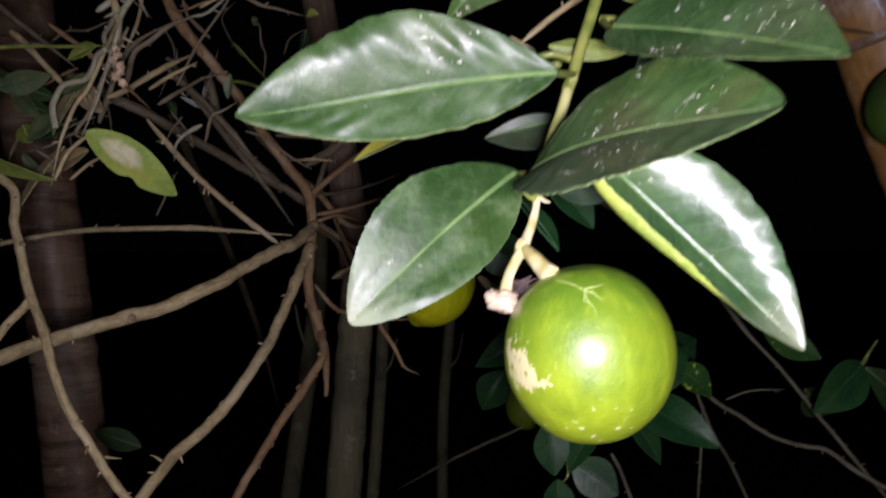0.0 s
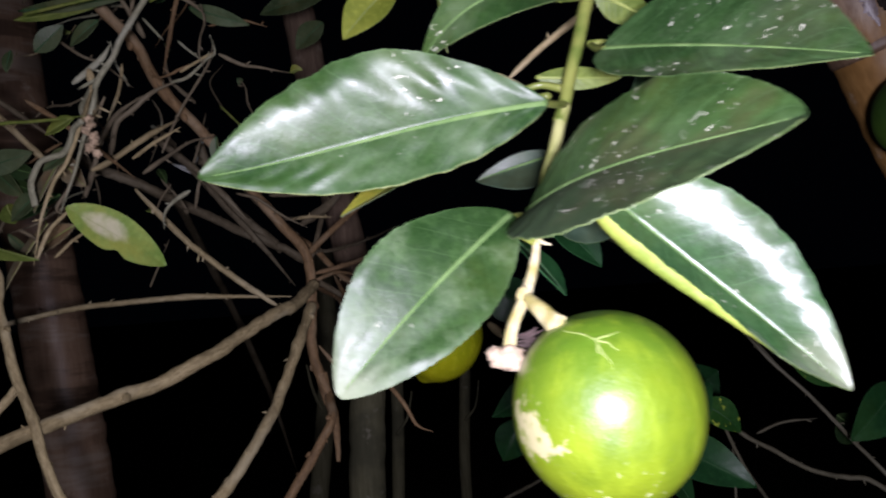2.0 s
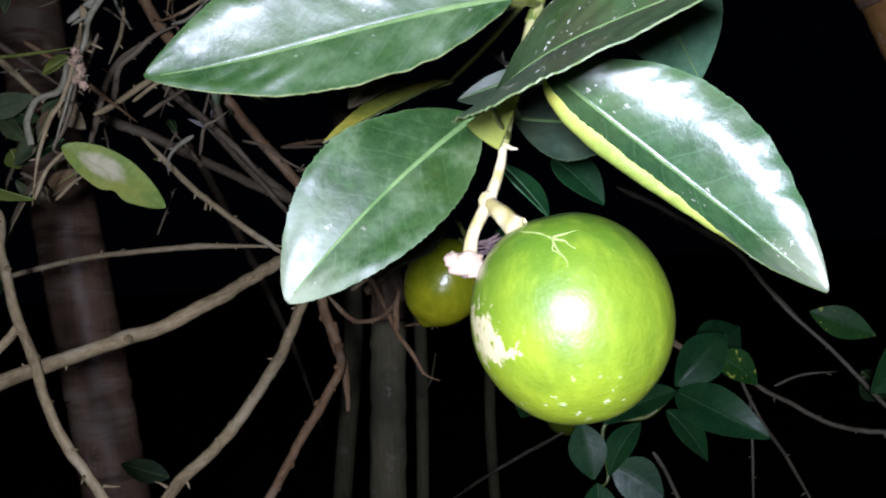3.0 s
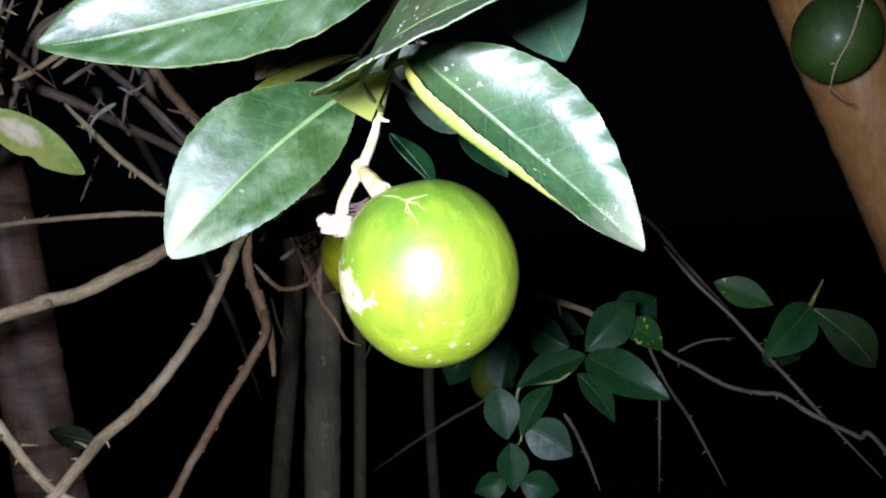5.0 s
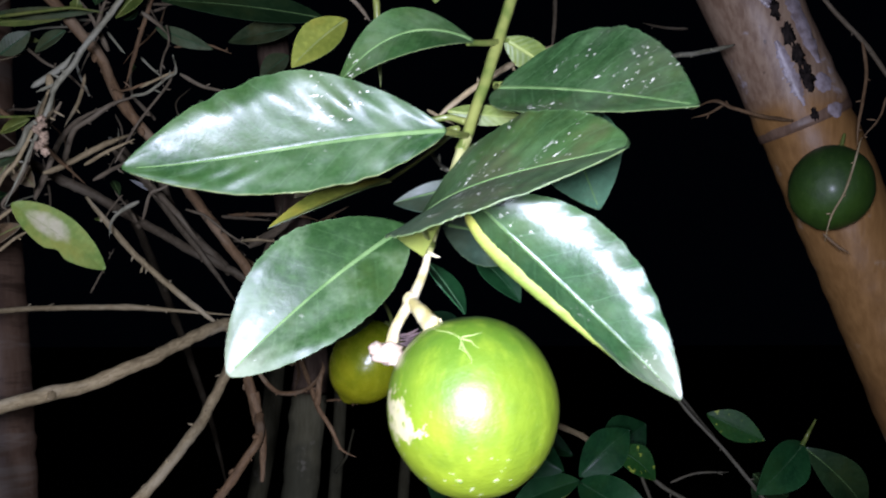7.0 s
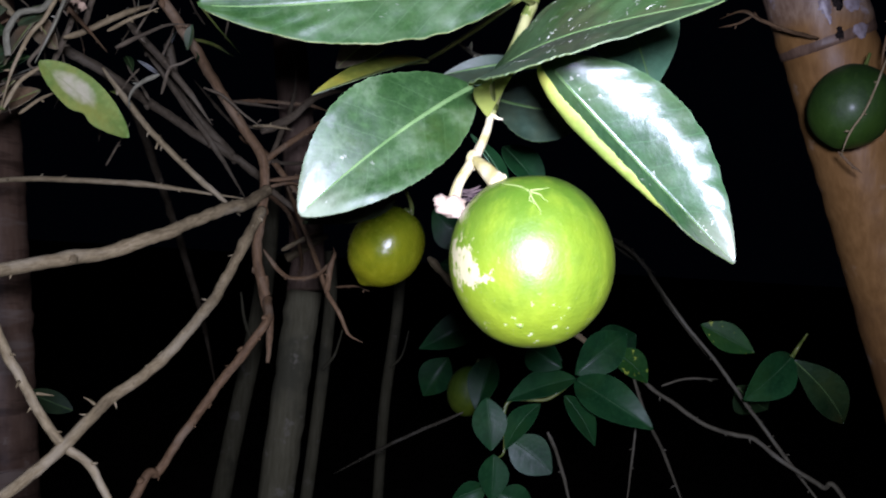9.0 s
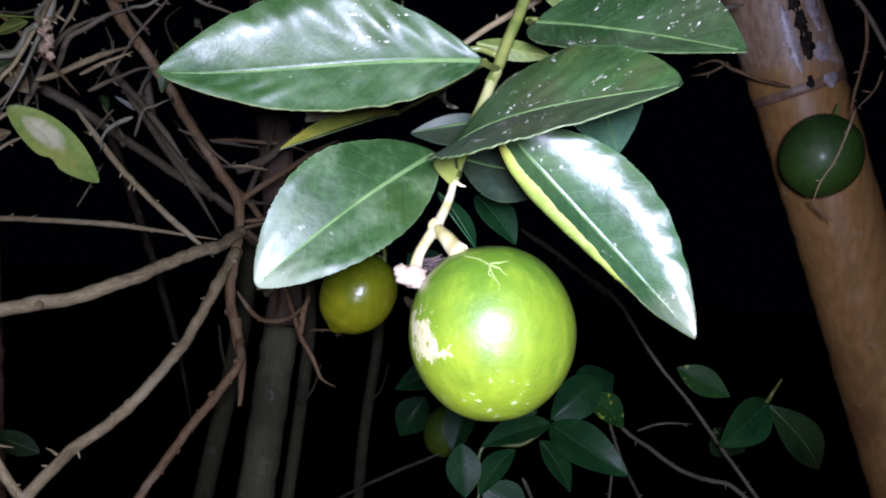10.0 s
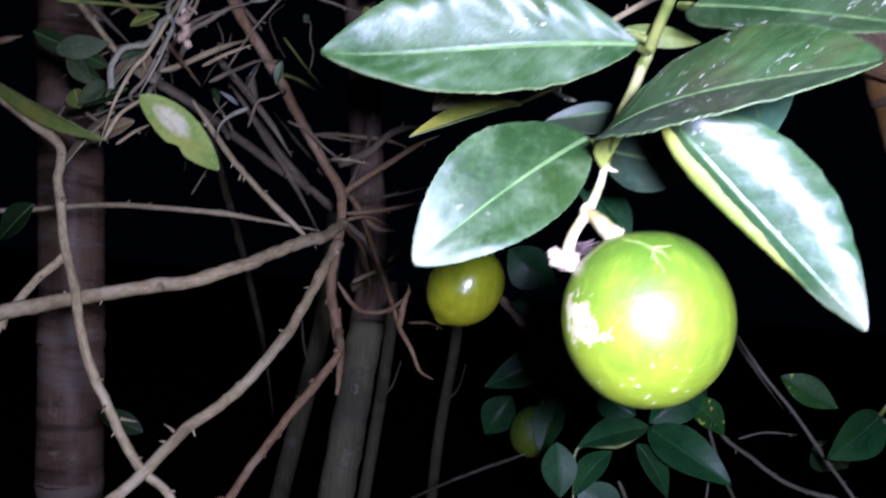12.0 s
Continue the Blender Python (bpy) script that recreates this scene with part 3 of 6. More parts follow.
def leaf(parent, base, tip, phi, bend, side, w1, w2, fold, curl, mat, small=False, label="", wave=0.0, quilt=0.0, p=0.88, q=0.85, below=None, rib=1.0, ribs=None, petiole=None, seed=0.0, droop=0.0, p2=None, notch=0.0, roll=False, hem=0.0):
    """A blade from base to tip, with an upper and a lower face, a toothed edge, a raised midrib, and a stalk."""
    base, tip = Vector(base), Vector(tip)
    a, length, n, w = leaf_frame(base, tip, phi)
    nu, nv = (26, 5) if small else (84, 16)
    teeth = 0.0 if small else 0.011

    def centre(u):
        return base + a * length * u + (n * bend + w * side) * length * 4 * u * (1 - u) - n * droop * length * u**4

    def turned(u, s, k):
        # a rolled margin turns over near its edge only, and lies flat again towards the tip
        if roll and k:
            return fold[k] + curl[k] * s**5 * (1 - max(0.0, min(1.0, (u - 0.45) / 0.40)) ** 1.5)
        return fold[k] + curl[k] * s * s

    def at(u, v):
        k = 0 if v > 0 else 1
        width = (w1, w2)[k] * math.sin(math.pi * min(1, max(0, u)) ** (p2 if p2 and k else p)) ** q if 0 < u < 1 else 0.0
        if notch and v < 0:
            width *= 1 - notch * math.exp(-((u - 0.52) / 0.07) ** 2)
        steps, x, y = (20 if roll else 8), 0.0, 0.0
        for i in range(steps):
            s = (i + 0.5) / steps * abs(v)
            th = turned(u, s, k)
            x += math.cos(th) * abs(v) / steps
            y += math.sin(th) * abs(v) / steps
        edge = 1 + teeth * abs(v) ** 6 * math.sin(u * 150 + 3 * math.sin(u * 31 + seed)) if teeth else 1
        pos = centre(u) + w * ((1 if v > 0 else -1) * width * x * edge) + n * (width * y)
        if wave or quilt:
            shift = 0.75 * noise.noise(Vector((u * 3.1, v * 1.4, seed)))
            ridge = math.sin(2 * math.pi * (u * 8.0 - abs(v) * 1.5 + shift) + seed)
            ridge *= max(0.0, 0.40 + 1.6 * noise.noise(Vector((u * 4.3 + 5, v * 1.7, seed * 2))))
            rough = noise.noise(Vector((u * 5 + seed, v * 2.2, seed * 3)))
            fade = abs(v) * (1.15 - 0.6 * abs(v)) * math.sin(math.pi * u)
            pos += n * (quilt * ridge * fade + wave * rough * abs(v) ** 1.2 * math.sin(math.pi * min(1, u * 1.02)))
        return pos

    def facing(u, v):
        k = 0 if v > 0 else 1
        th = turned(u, abs(v), k)
        return n * math.cos(th) - w * ((1 if v > 0 else -1) * math.sin(th)) if v else n

    bm = bmesh.new()
    uv = bm.loops.layers.uv.new("UVMap")
    top, bot = {}, {}
    thick = 0.00022 if small else 0.00018
    for i in range(nu + 1):
        u = i / nu
        for j in range(-nv, nv + 1):
            v = j / nv
            pos = at(0.004 + 0.992 * u, v)
            top[i, j] = bm.verts.new(pos + facing(u, v) * thick)
            bot[i, j] = bm.verts.new(pos - facing(u, v) * thick)

    def quad(verts, spots, index):
        face = bm.faces.new(verts)
        face.material_index = index
        for loop, (i, j) in zip(face.loops, spots):
            loop[uv].uv = (i / nu, 0.5 + 0.5 * j / nv)

    for i in range(nu):
        for j in range(-nv, nv):
            spots = ((i, j), (i, j + 1), (i + 1, j + 1), (i + 1, j))
            quad([top[s] for s in reversed(spots)], spots[::-1], 0)
            quad([bot[s] for s in spots], spots, 1)
        for j in (-nv, nv):
            spots = ((i, j), (i + 1, j))
            rim = [bm.verts.new(v.co) for v in (top[spots[0]], top[spots[1]], bot[spots[1]], bot[spots[0]])]
            quad(rim, (spots[0], spots[1], spots[1], spots[0]), 0 if small else 2)
    for i in (0, nu):
        for j in range(-nv, nv):
            spots = ((i, j), (i, j + 1))
            quad((top[spots[0]], top[spots[1]], bot[spots[1]], bot[spots[0]]), (spots[0], spots[1], spots[1], spots[0]), 0)
    blade = part("leaf", bm, [mat, below or LEAF_BELOW, LEAF_RIM], parent, label)
    bm = bmesh.new()
    steps = 14 if small else 40
    line = [at(0.01 + 0.95 * i / steps, 1e-6) + n * (thick * 1.2 - (0 if small else 0.00075 * rib * (1 - 0.8 * i / steps))) for i in range(steps + 1)]
    thickness = (0.0006 if small else 0.00112) * rib
    tube(bm, line, [thickness * (1.15 - 0.95 * i / steps) for i in range(steps + 1)], 7)
    part("midrib", bm, ribs or (MIDRIB_DIM if small and mat in (LEAF_DARK, LEAF_SPOT, LEAF_DIM) else MIDRIB_YELLOW if mat in (LEAF_OLD, LEAF_YELLOW, LEAF_OLIVE, LEAF_DRY) else MIDRIB), blade, "pale raised midrib")
    # pale tube added in place of the curled edge's yellowish underside
    if hem:
        bm = bmesh.new()
        sign = 1 if hem > 0 else -1
        line = [at(0.03 + 0.95 * i / 48, sign) - n * thick for i in range(49)]
        tube(bm, line, [abs(hem) * (0.25 + 0.75 * math.sin(math.pi * i / 48) ** 0.7) * (1 + 0.25 * noise.noise(Vector((i * 0.35, seed, 0)))) for i in range(49)], 7)
        part("margin", bm, HEM, blade, "pale tube standing in for the curled leaf edge")
    if petiole:
        bm = bmesh.new()
        line = spline([Vector(petiole), (Vector(petiole) + base) / 2 - n * 0.0008, base + a * 0.002], 6)
        tube(bm, line, [0.00135 - 0.0003 * i / (len(line) - 1) for i in range(len(line))], 8)
        part("petiole", bm, STEM_GREEN, blade, "green leaf stalk")
    return blade


def ellipsoid(bm, centre, rx, ry, rz, axis, lumps=0.012, nipple=0.0, freq=1.0, rings=48, segs=72):
    """A fruit body: poles along axis, a slight neck or nipple and faint lumps."""
    turn = Vector((0, 0, 1)).rotation_difference(Vector(axis).normalized()).to_matrix()
    grid = []
    for i in range(rings + 1):
        th = math.pi * i / rings
        row = []
        for k in range(segs):
            ph = 2 * math.pi * k / segs
            d = Vector((math.sin(th) * math.cos(ph), math.sin(th) * math.sin(ph), math.cos(th)))
            r = 1 + lumps * noise.noise(d * 1.7 * freq + Vector((3, 1, 2)))
            r += nipple * math.exp(-((math.pi - th) / 0.20) ** 2) - 0.03 * math.exp(-(th / 0.22) ** 2)
            row.append(bm.verts.new(Vector(centre) + turn @ Vector((d.x * rx * r, d.y * ry * r, d.z * rz * r))) if 0 < i < rings or k == 0 else None)
        grid.append(row)
    for i in range(rings):
        for k in range(segs):
            k2 = (k + 1) % segs
            if i == 0:
                bm.faces.new((grid[0][0], grid[1][k], grid[1][k2]))
            elif i == rings - 1:
                bm.faces.new((grid[i][k], grid[rings][0], grid[i][k2]))
            else:
                bm.faces.new((grid[i][k], grid[i + 1][k], grid[i + 1][k2], grid[i][k2]))


def blob(bm, centre, r, seed=0.0, rough=0.35, stretch=(1, 1, 1)):
    made = bmesh.ops.create_icosphere(bm, subdivisions=3, radius=1.0)
    for v in made["verts"]:
        d = v.co.normalized()
        k = r * (1 + rough * noise.noise(d * 2.2 + Vector((seed, seed * 2, 0))))
        v.co = Vector(centre) + Vector((d.x * k * stretch[0], d.y * k * stretch[1], d.z * k * stretch[2]))


def pole(name, points, radius, mats, label, category, nodes=(), taper=0.0, sides=32, worn_above=None):
    """A standing cane or trunk through the points, its foot on the ground, with raised node rings at the heights given."""
    foot = Vector(points[-1])
    top = thing(name, foot, label, category)
    line = spline(points, 24)
    bm = bmesh.new()
    radii = []
    for p in line:
        r = radius
        for z in nodes:
            gap = p.z - z
            r *= 1 + 0.045 * math.exp(-((gap - 0.006) / 0.010) ** 2) - 0.03 * math.exp(-((gap + 0.012) / 0.008) ** 2)
        radii.append(r)
    tube(bm, line, radii, sides, 0.03)
    if worn_above is not None:
        bm.faces.ensure_lookup_table()
        for face in bm.faces:
            face.material_index = 1 if face.calc_center_median().z > worn_above else 0
    part("culm" if nodes else "trunk", bm, mats, top)
    for z in nodes:
        near = min(range(len(line)), key=lambda i: abs(line[i].z - z))
        p = line[near]
        ahead = (line[min(near + 1, len(line) - 1)] - line[max(near - 1, 0)]).normalized()
        bm = bmesh.new()
        tube(bm, [p + ahead * s for s in (-0.007, -0.003, 0.003, 0.007)], [radius * k for k in (1.0, 1.022, 1.022, 1.0)], sides, 0.04)
        part("node_ring", bm, BAMBOO_WORN, top, "raised worn ring of the joint")
    return top


# ---------------------------------------------------------------- the large structure
bm = bmesh.new()
far = 1500.0
cells = 24
grid = {}
for i in range(cells + 1):
    for j in range(cells + 1):
        gx, gy = ((2 * k / cells - 1) for k in (i, j))
        gx, gy = math.copysign(abs(gx) ** 5, gx) * far, math.copysign(abs(gy) ** 5, gy) * far
        grid[i, j] = bm.verts.new((gx, gy, 0.03 * noise.noise(Vector((gx * 0.7, gy * 0.7, 0))) - 0.03))
for i in range(cells):
    for j in range(cells):
        bm.faces.new((grid[i, j], grid[i + 1, j], grid[i + 1, j + 1], grid[i, j + 1]))
ground = new("ground", mesh_of("ground", bm, SOIL))
tagged(ground, "dark bare soil under the trees at night", "ground", kind="structure")

cane = pole("bamboo_pole", [(0.08, 0.66, 2.10), (0.356, 0.71, 1.513), (0.451, 0.735, 1.30), (0.541, 0.765, 1.098), (0.77, 0.82, 0.55), (1.00, 0.88, -0.04)], 0.0425, [BAMBOO_TAN],
     "leaning tan bamboo pole, greyed above its joint", "bamboo pole", nodes=(1.985, 1.408, 0.86, 0.30))
# above the joint pale strips paint peeled skin and sheen, by a row of rot holes
cane_low, cane_way = Vector((0.451, 0.735, 1.30)), Vector((-0.405, -0.1066, 0.9081))
cane_front, cane_side = Vector((0.043, -0.994, -0.097)), Vector((0.913, 0.0, 0.407))


def on_cane(h, degrees_round, lift=0.0):
    a = radians(degrees_round)
    return cane_low + cane_way * h + (cane_front * math.cos(a) + cane_side * math.sin(a)) * (0.0428 + lift)


for h0, h1, a0, a1 in ((0.128, 0.192, -28, -15), (0.106, 0.150, -4, 24), (0.158, 0.260, 6, 26), (0.222, 0.300, -24, -4)):
    bm = bmesh.new()
    sheet = {}
    for i in range(41):
        for k in range(9):
            h, f = h0 + (h1 - h0) * i / 40, k / 8
            ragged = 4.0 * noise.noise(Vector((h * 260, k // 8 * 5 + a0, 1.0))) + 4.0 * noise.noise(Vector((h * 700, k // 8 * 5, a0)))
            end = 0.25 + 0.75 * min(1.0, 5 * min(i, 40 - i) / 40)
            a = 0.5 * (a0 + a1) + ((f - 0.5) * (a1 - a0) + ragged * abs(2 * f - 1)) * end
            sheet[i, k] = bm.verts.new(on_cane(h, a, 0.0010 * math.sin(math.pi * f) + 0.0014))
    for i in range(40):
        for k in range(8):
            bm.faces.new((sheet[i, k], sheet[i, k + 1], sheet[i + 1, k + 1], sheet[i + 1, k]))
    part("sheen_strip", bm, PEEL_SHEEN, cane, "pale lilac-grey peeled strip, its sheen painted in")
for h, size in ((0.2184, 1.0), (0.1929, 1.15), (0.1728, 1.2), (0.1501, 1.5), (0.118, 0.7)):
    bm = bmesh.new()
    blob(bm, Vector(), 0.0050 * size, h * 90, 1.1)
    slip = 5.0 * math.sin(h * 300)
    for vert in bm.verts:
        c = vert.co.copy()
        ragged = 1 + 0.5 * noise.noise(c * 420 + Vector((h * 50, 0, 0)))
        vert.co = on_cane(h, -11 + slip, 0.0022) + cane_way * c.z * 1.5 * ragged + cane_side * (c.x * 0.75 * ragged + c.z * 0.35) + cane_front * c.y * 0.22
    part("rot_hole", bm, ROT, cane, "black rot hole")
pole("bamboo_pole", [(-0.76, 1.32, 2.3), (-0.69, 1.30, 1.6), (-0.634, 1.30, 1.1525), (-0.604, 1.30, 0.8916), (-0.55, 1.30, 0.4), (-0.50, 1.30, -0.04)], 0.051, [BAMBOO_BROWN],
     "brown weathered bamboo pole with ringed joints", "bamboo pole", nodes=(1.88, 1.53, 1.24, 1.03, 0.80, 0.45))
tree = thing("tree_trunk", (-0.22, 1.38, 0.0), "slim grey-green trunk, brown above its crook", "trunk")
branch(tree, "upper_trunk", [(-0.239, 1.420, 1.820), (-0.191, 1.400, 1.480), (-0.149, 1.400, 1.198), (-0.146, 1.390, 1.108)], 0.029, 0.031, TRUNK_BROWN, "brown upper trunk", wobble=0.05, knots=False)
branch(tree, "lower_trunk", [(-0.146, 1.390, 1.108), (-0.167, 1.380, 0.823), (-0.20, 1.38, 0.3), (-0.22, 1.38, -0.04)], 0.031, 0.033, TRUNK_GREY, "smooth grey-green lower trunk", wobble=0.05, knots=False)
branch(tree, "scar_ring", [(-0.1774, 1.3550, 1.1630), (-0.1492, 1.3500, 1.1792), (-0.1115, 1.3600, 1.2063)], 0.008, 0.005, BARK_PALE, "pale torn stub at the crook")

sapling = pole("sapling_trunk", [(-0.343, 2.200, 1.361), (-0.351, 2.200, 1.043), (-0.402, 2.150, 0.630), (-0.46, 2.15, 0.2), (-0.48, 2.15, -0.04)], 0.026, [TRUNK_GREY], "thin bluish-grey trunk in the dark", "trunk")
branch(sapling, "dead_spur", [(-0.366, 2.170, 0.93), (-0.385, 2.15, 0.985), (-0.400, 2.15, 1.06)], 0.0060, 0.0028, TRUNK_GREY, "thin dead side shoot")
sapling = pole("sapling_trunk", [(-0.147, 1.900, 1.184), (-0.140, 1.900, 1.049), (-0.155, 1.900, 0.778), (-0.20, 1.9, 0.2), (-0.22, 1.9, -0.04)], 0.015, [TRUNK_GREY], "thin bluish-grey trunk in the dark", "trunk")
branch(sapling, "dead_spur", [(-0.148, 1.885, 0.90), (-0.120, 1.87, 0.94), (-0.105, 1.86, 1.00)], 0.0042, 0.0020, TRUNK_GREY, "thin dead side shoot")
sapling = pole("sapling_trunk", [(0.028, 2.300, 1.238), (0.024, 2.300, 1.007), (0.002, 2.300, 0.712), (0.0, 2.3, 0.2), (0.0, 2.3, -0.04)], 0.016, [TRUNK_GREY], "thin dim trunk in the dark", "trunk")
branch(sapling, "dead_spur", [(0.014, 2.285, 0.86), (0.045, 2.27, 0.90), (0.060, 2.27, 0.97)], 0.0042, 0.0020, TRUNK_GREY, "thin dead side shoot")

# ---------------------------------------------------------------- the fruiting branch close to the lens
twig = thing("fruiting_branch", (0.041, 0.268, 1.2212), "green citrus branch with glossy dark green leaves", "branch")
branch(twig, "stem", [(-0.10, 1.30, 2.05), (0.02, 0.90, 1.95), (0.10, 0.50, 1.62), (0.088, 0.30, 1.38), (0.0746, 0.292, 1.3366), (0.063, 0.288, 1.3001), (0.0515, 0.281, 1.2649), (0.0505, 0.2802, 1.2620)], 0.0027, 0.0021, STEM_GREEN, "smooth green young stem", wobble=0.08)
branch(twig, "stem_end", [(0.0525, 0.2815, 1.2670), (0.0470, 0.2775, 1.2515), (0.0415, 0.2730, 1.2360), (0.0380, 0.2680, 1.2215)], 0.0022, 0.0016, STEM_LIT, "yellowish lower end of the stem, its highlight painted in", wobble=0.10, knots=False)
branch(twig, "spur", [(0.0385, 0.2675, 1.2225), (0.0402, 0.266, 1.2212), (0.0418, 0.2645, 1.2206)], 0.0009, 0.0003, PEDICEL)
branch(twig, "spur", [(0.063, 0.286, 1.288), (0.0668, 0.284, 1.2878), (0.069, 0.2825, 1.287)], 0.0013, 0.0007, STEM_GREEN)
leaf(twig, (0.0444, 0.2587, 1.2630), (-0.0577, 0.2598, 1.2411), 0.419, -0.0002, -0.0494, 0.0164, 0.0252, (-0.249, 0.911), (0, -0.634), LEAF_GREEN, p=0.875, q=0.847, p2=1.014, droop=-0.131, label="long glossy dark green leaf with a rippled surface", wave=0.0020, quilt=0.0014, petiole=(0.0525, 0.281, 1.267), seed=1.3, hem=0.00032)
leaf(twig, (0.0309, 0.2636, 1.2310), (-0.0222, 0.2405, 1.1823), 0.152, 0.0768, -0.0099, 0.0171, 0.0197, (0.059, 0.302), (0, -0.241), LEAF_TORN, p=0.916, q=0.707, p2=1.036, droop=0.005, label="broad waxy green leaf, its tip painted pale for a highlight", wave=0.0022, quilt=0.00012, petiole=(0.0385, 0.270, 1.2300), seed=2.1)
leaf(twig, (0.0338, 0.2482, 1.2295), (0.0875, 0.1817, 1.2326), -0.698, 0.1102, -0.0280, 0.0255, 0.0322, (0.073, 0.378), (-0.008, 0), LEAF_DUSTY, p=0.920, q=0.695, p2=1.015, droop=-0.082, label="dark green leaf with grey film and white specks", wave=0.0012, quilt=0.0008, petiole=(0.0395, 0.269, 1.2250), seed=4.2)
leaf(twig, (0.0516, 0.2448, 1.2369), (0.1112, 0.2268, 1.1765), -0.404, -0.0740, 0.0384, 0.0225, 0.0218, (0.925, 0.308), (-0.573, 2.75), LEAF_GLOSS, p=0.840, q=0.848, p2=0.532, droop=0.043, label="shiny green leaf with a curled yellow edge", roll=True, rib=0.8, wave=0.0012, quilt=0.0007, petiole=(0.0430, 0.274, 1.2400), seed=5.7)
leaf(twig, (0.0615, 0.2607, 1.2783), (0.1072, 0.1962, 1.2513), -0.344, 0.0031, 0.0314, 0.0262, 0.0147, (0.233, 0.088), (0.009, 0), LEAF_SPECKLED, p=0.742, q=0.894, p2=0.593, droop=-0.015, label="dark green leaf with white specks along its rib", wave=0.0016, quilt=0.0008, petiole=(0.0640, 0.287, 1.2880), seed=6.4)
leaf(twig, (0.0539, 0.2705, 1.2989), (0.0064, 0.2663, 1.2800), 0.41, 0.227, -0.047, 0.0118, 0.0105, (0.2, 0.2), (0, 0), LEAF_GREEN, label="small arched green leaf", petiole=(0.0655, 0.289, 1.3060), seed=7.7)
leaf(twig, (0.0930, 0.318, 1.2920), (0.1050, 0.300, 1.2430), 0.2, 0.0, 0.0, 0.0180, 0.0175, (0.1, 0.1), (0, 0), LEAF_TEAL, label="bluish-green leaf behind the dusty one", seed=8.2)
leaf(twig, (0.0450, 0.335, 1.2430), (0.0905, 0.330, 1.2385), -0.35, 0.02, -0.06, 0.0175, 0.0180, (0.15, 0.15), (0, 0), LEAF_SHEEN, label="dull grey-green leaf behind the stalk", petiole=(0.0425, 0.275, 1.240), seed=9.1, wave=0.001)
# rolled-up base of the dusty leaf, which shows its yellow-green underside
bm = bmesh.new()
corner = [Vector(c) for c in ((0.0282, 0.2290, 1.2226), (0.0360, 0.2620, 1.2206), (0.0440, 0.2610, 1.2365))]
mid = sum(corner, Vector()) / 3
facing = (corner[1] - corner[0]).cross(corner[2] - corner[0]).normalized()
rows = []
for i in range(13):
    f = i / 12
    left, right = corner[0].lerp(corner[2], f), corner[1].lerp(corner[2], f)
    left = left + (left - mid).normalized() * 0.0016 * math.sin(math.pi * f)
    rows.append([left.lerp(right, k / 8) - facing * (0.0022 * math.sin(math.pi * k / 8) * (1 - 0.6 * f)) for k in range(9)])
for lift in (0.0, 0.0004):
    sheet = [[bm.verts.new(p + facing * lift) for p in row] for row in rows]
    for one, two in zip(sheet, sheet[1:]):
        for k in range(8):
            face_quad = (one[k], one[k + 1], two[k + 1], two[k])
            bm.faces.new(face_quad if lift else face_quad[::-1])
part("leaf_base", bm, LEAF_BELOW, twig, "yellow-green underside of a leaf base")
leaf(twig, (0.020, 0.443, 1.285), (-0.037, 0.378, 1.247), 0.9, 0.05, 0.08, 0.0130, 0.0120, (0.3, 0.3), (0, 0), LEAF_YELLOW, label="yellowing narrow leaf", petiole=(0.050, 0.300, 1.275), seed=3.3)
leaf(twig, (0.002, 0.400, 1.294), (-0.028, 0.400, 1.266), 0.3, 0.03, 0.0, 0.0110, 0.0110, (0.2, 0.2), (0, 0), LEAF_DRY, label="dull drying leaf", petiole=(0.050, 0.300, 1.275), seed=3.9)
leaf(twig, (0.006, 0.545, 1.2140), (-0.0495, 0.4787, 1.1891), 0.3, 0.03, 0.0, 0.0125, 0.0125, (0.2, 0.2), (0, 0), LEAF_DIM, label="dark leaf beside the olive lime", seed=3.1)
leaf(twig, (-0.006, 0.440, 1.379), (-0.037, 0.439, 1.349), 0.3, 0.05, 0.0, 0.0130, 0.0130, (0.2, 0.2), (0, 0), LEAF_YELLOW, label="yellow leaf", seed=2.7)
leaf(twig, (0.068, 0.295, 1.310), (0.090, 0.303, 1.300), 0.5, 0.05, 0.0, 0.0060, 0.0065, (0.2, 0.2), (0, 0), LEAF_OLIVE, label="small yellow-green leaf on the stem", petiole=(0.0655, 0.289, 1.307), seed=2.9)
leaf(twig, (0.096, 0.300, 1.340), (0.127, 0.260, 1.313), -0.3, 0.0, 0.05, 0.0150, 0.0110, (0.2, 0.2), (0, 0), LEAF_GREEN, label="green leaf high on the stem", petiole=(0.0750, 0.292, 1.338), seed=1.9)
leaf(twig, (0.018, 0.310, 1.344), (-0.026, 0.300, 1.339), 0.6, 0.0, 0.0, 0.0130, 0.0110, (0.2, 0.2), (0, 0), LEAF_GREEN, label="green leaf high on the stem", seed=1.1)
leaf(twig, (0.049, 0.360, 1.375), (0.043, 0.360, 1.353), 0.3, 0.0, 0.0, 0.0070, 0.0070, (0.2, 0.2), (0, 0), LEAF_OLIVE, label="small yellow-green leaf", seed=0.4)

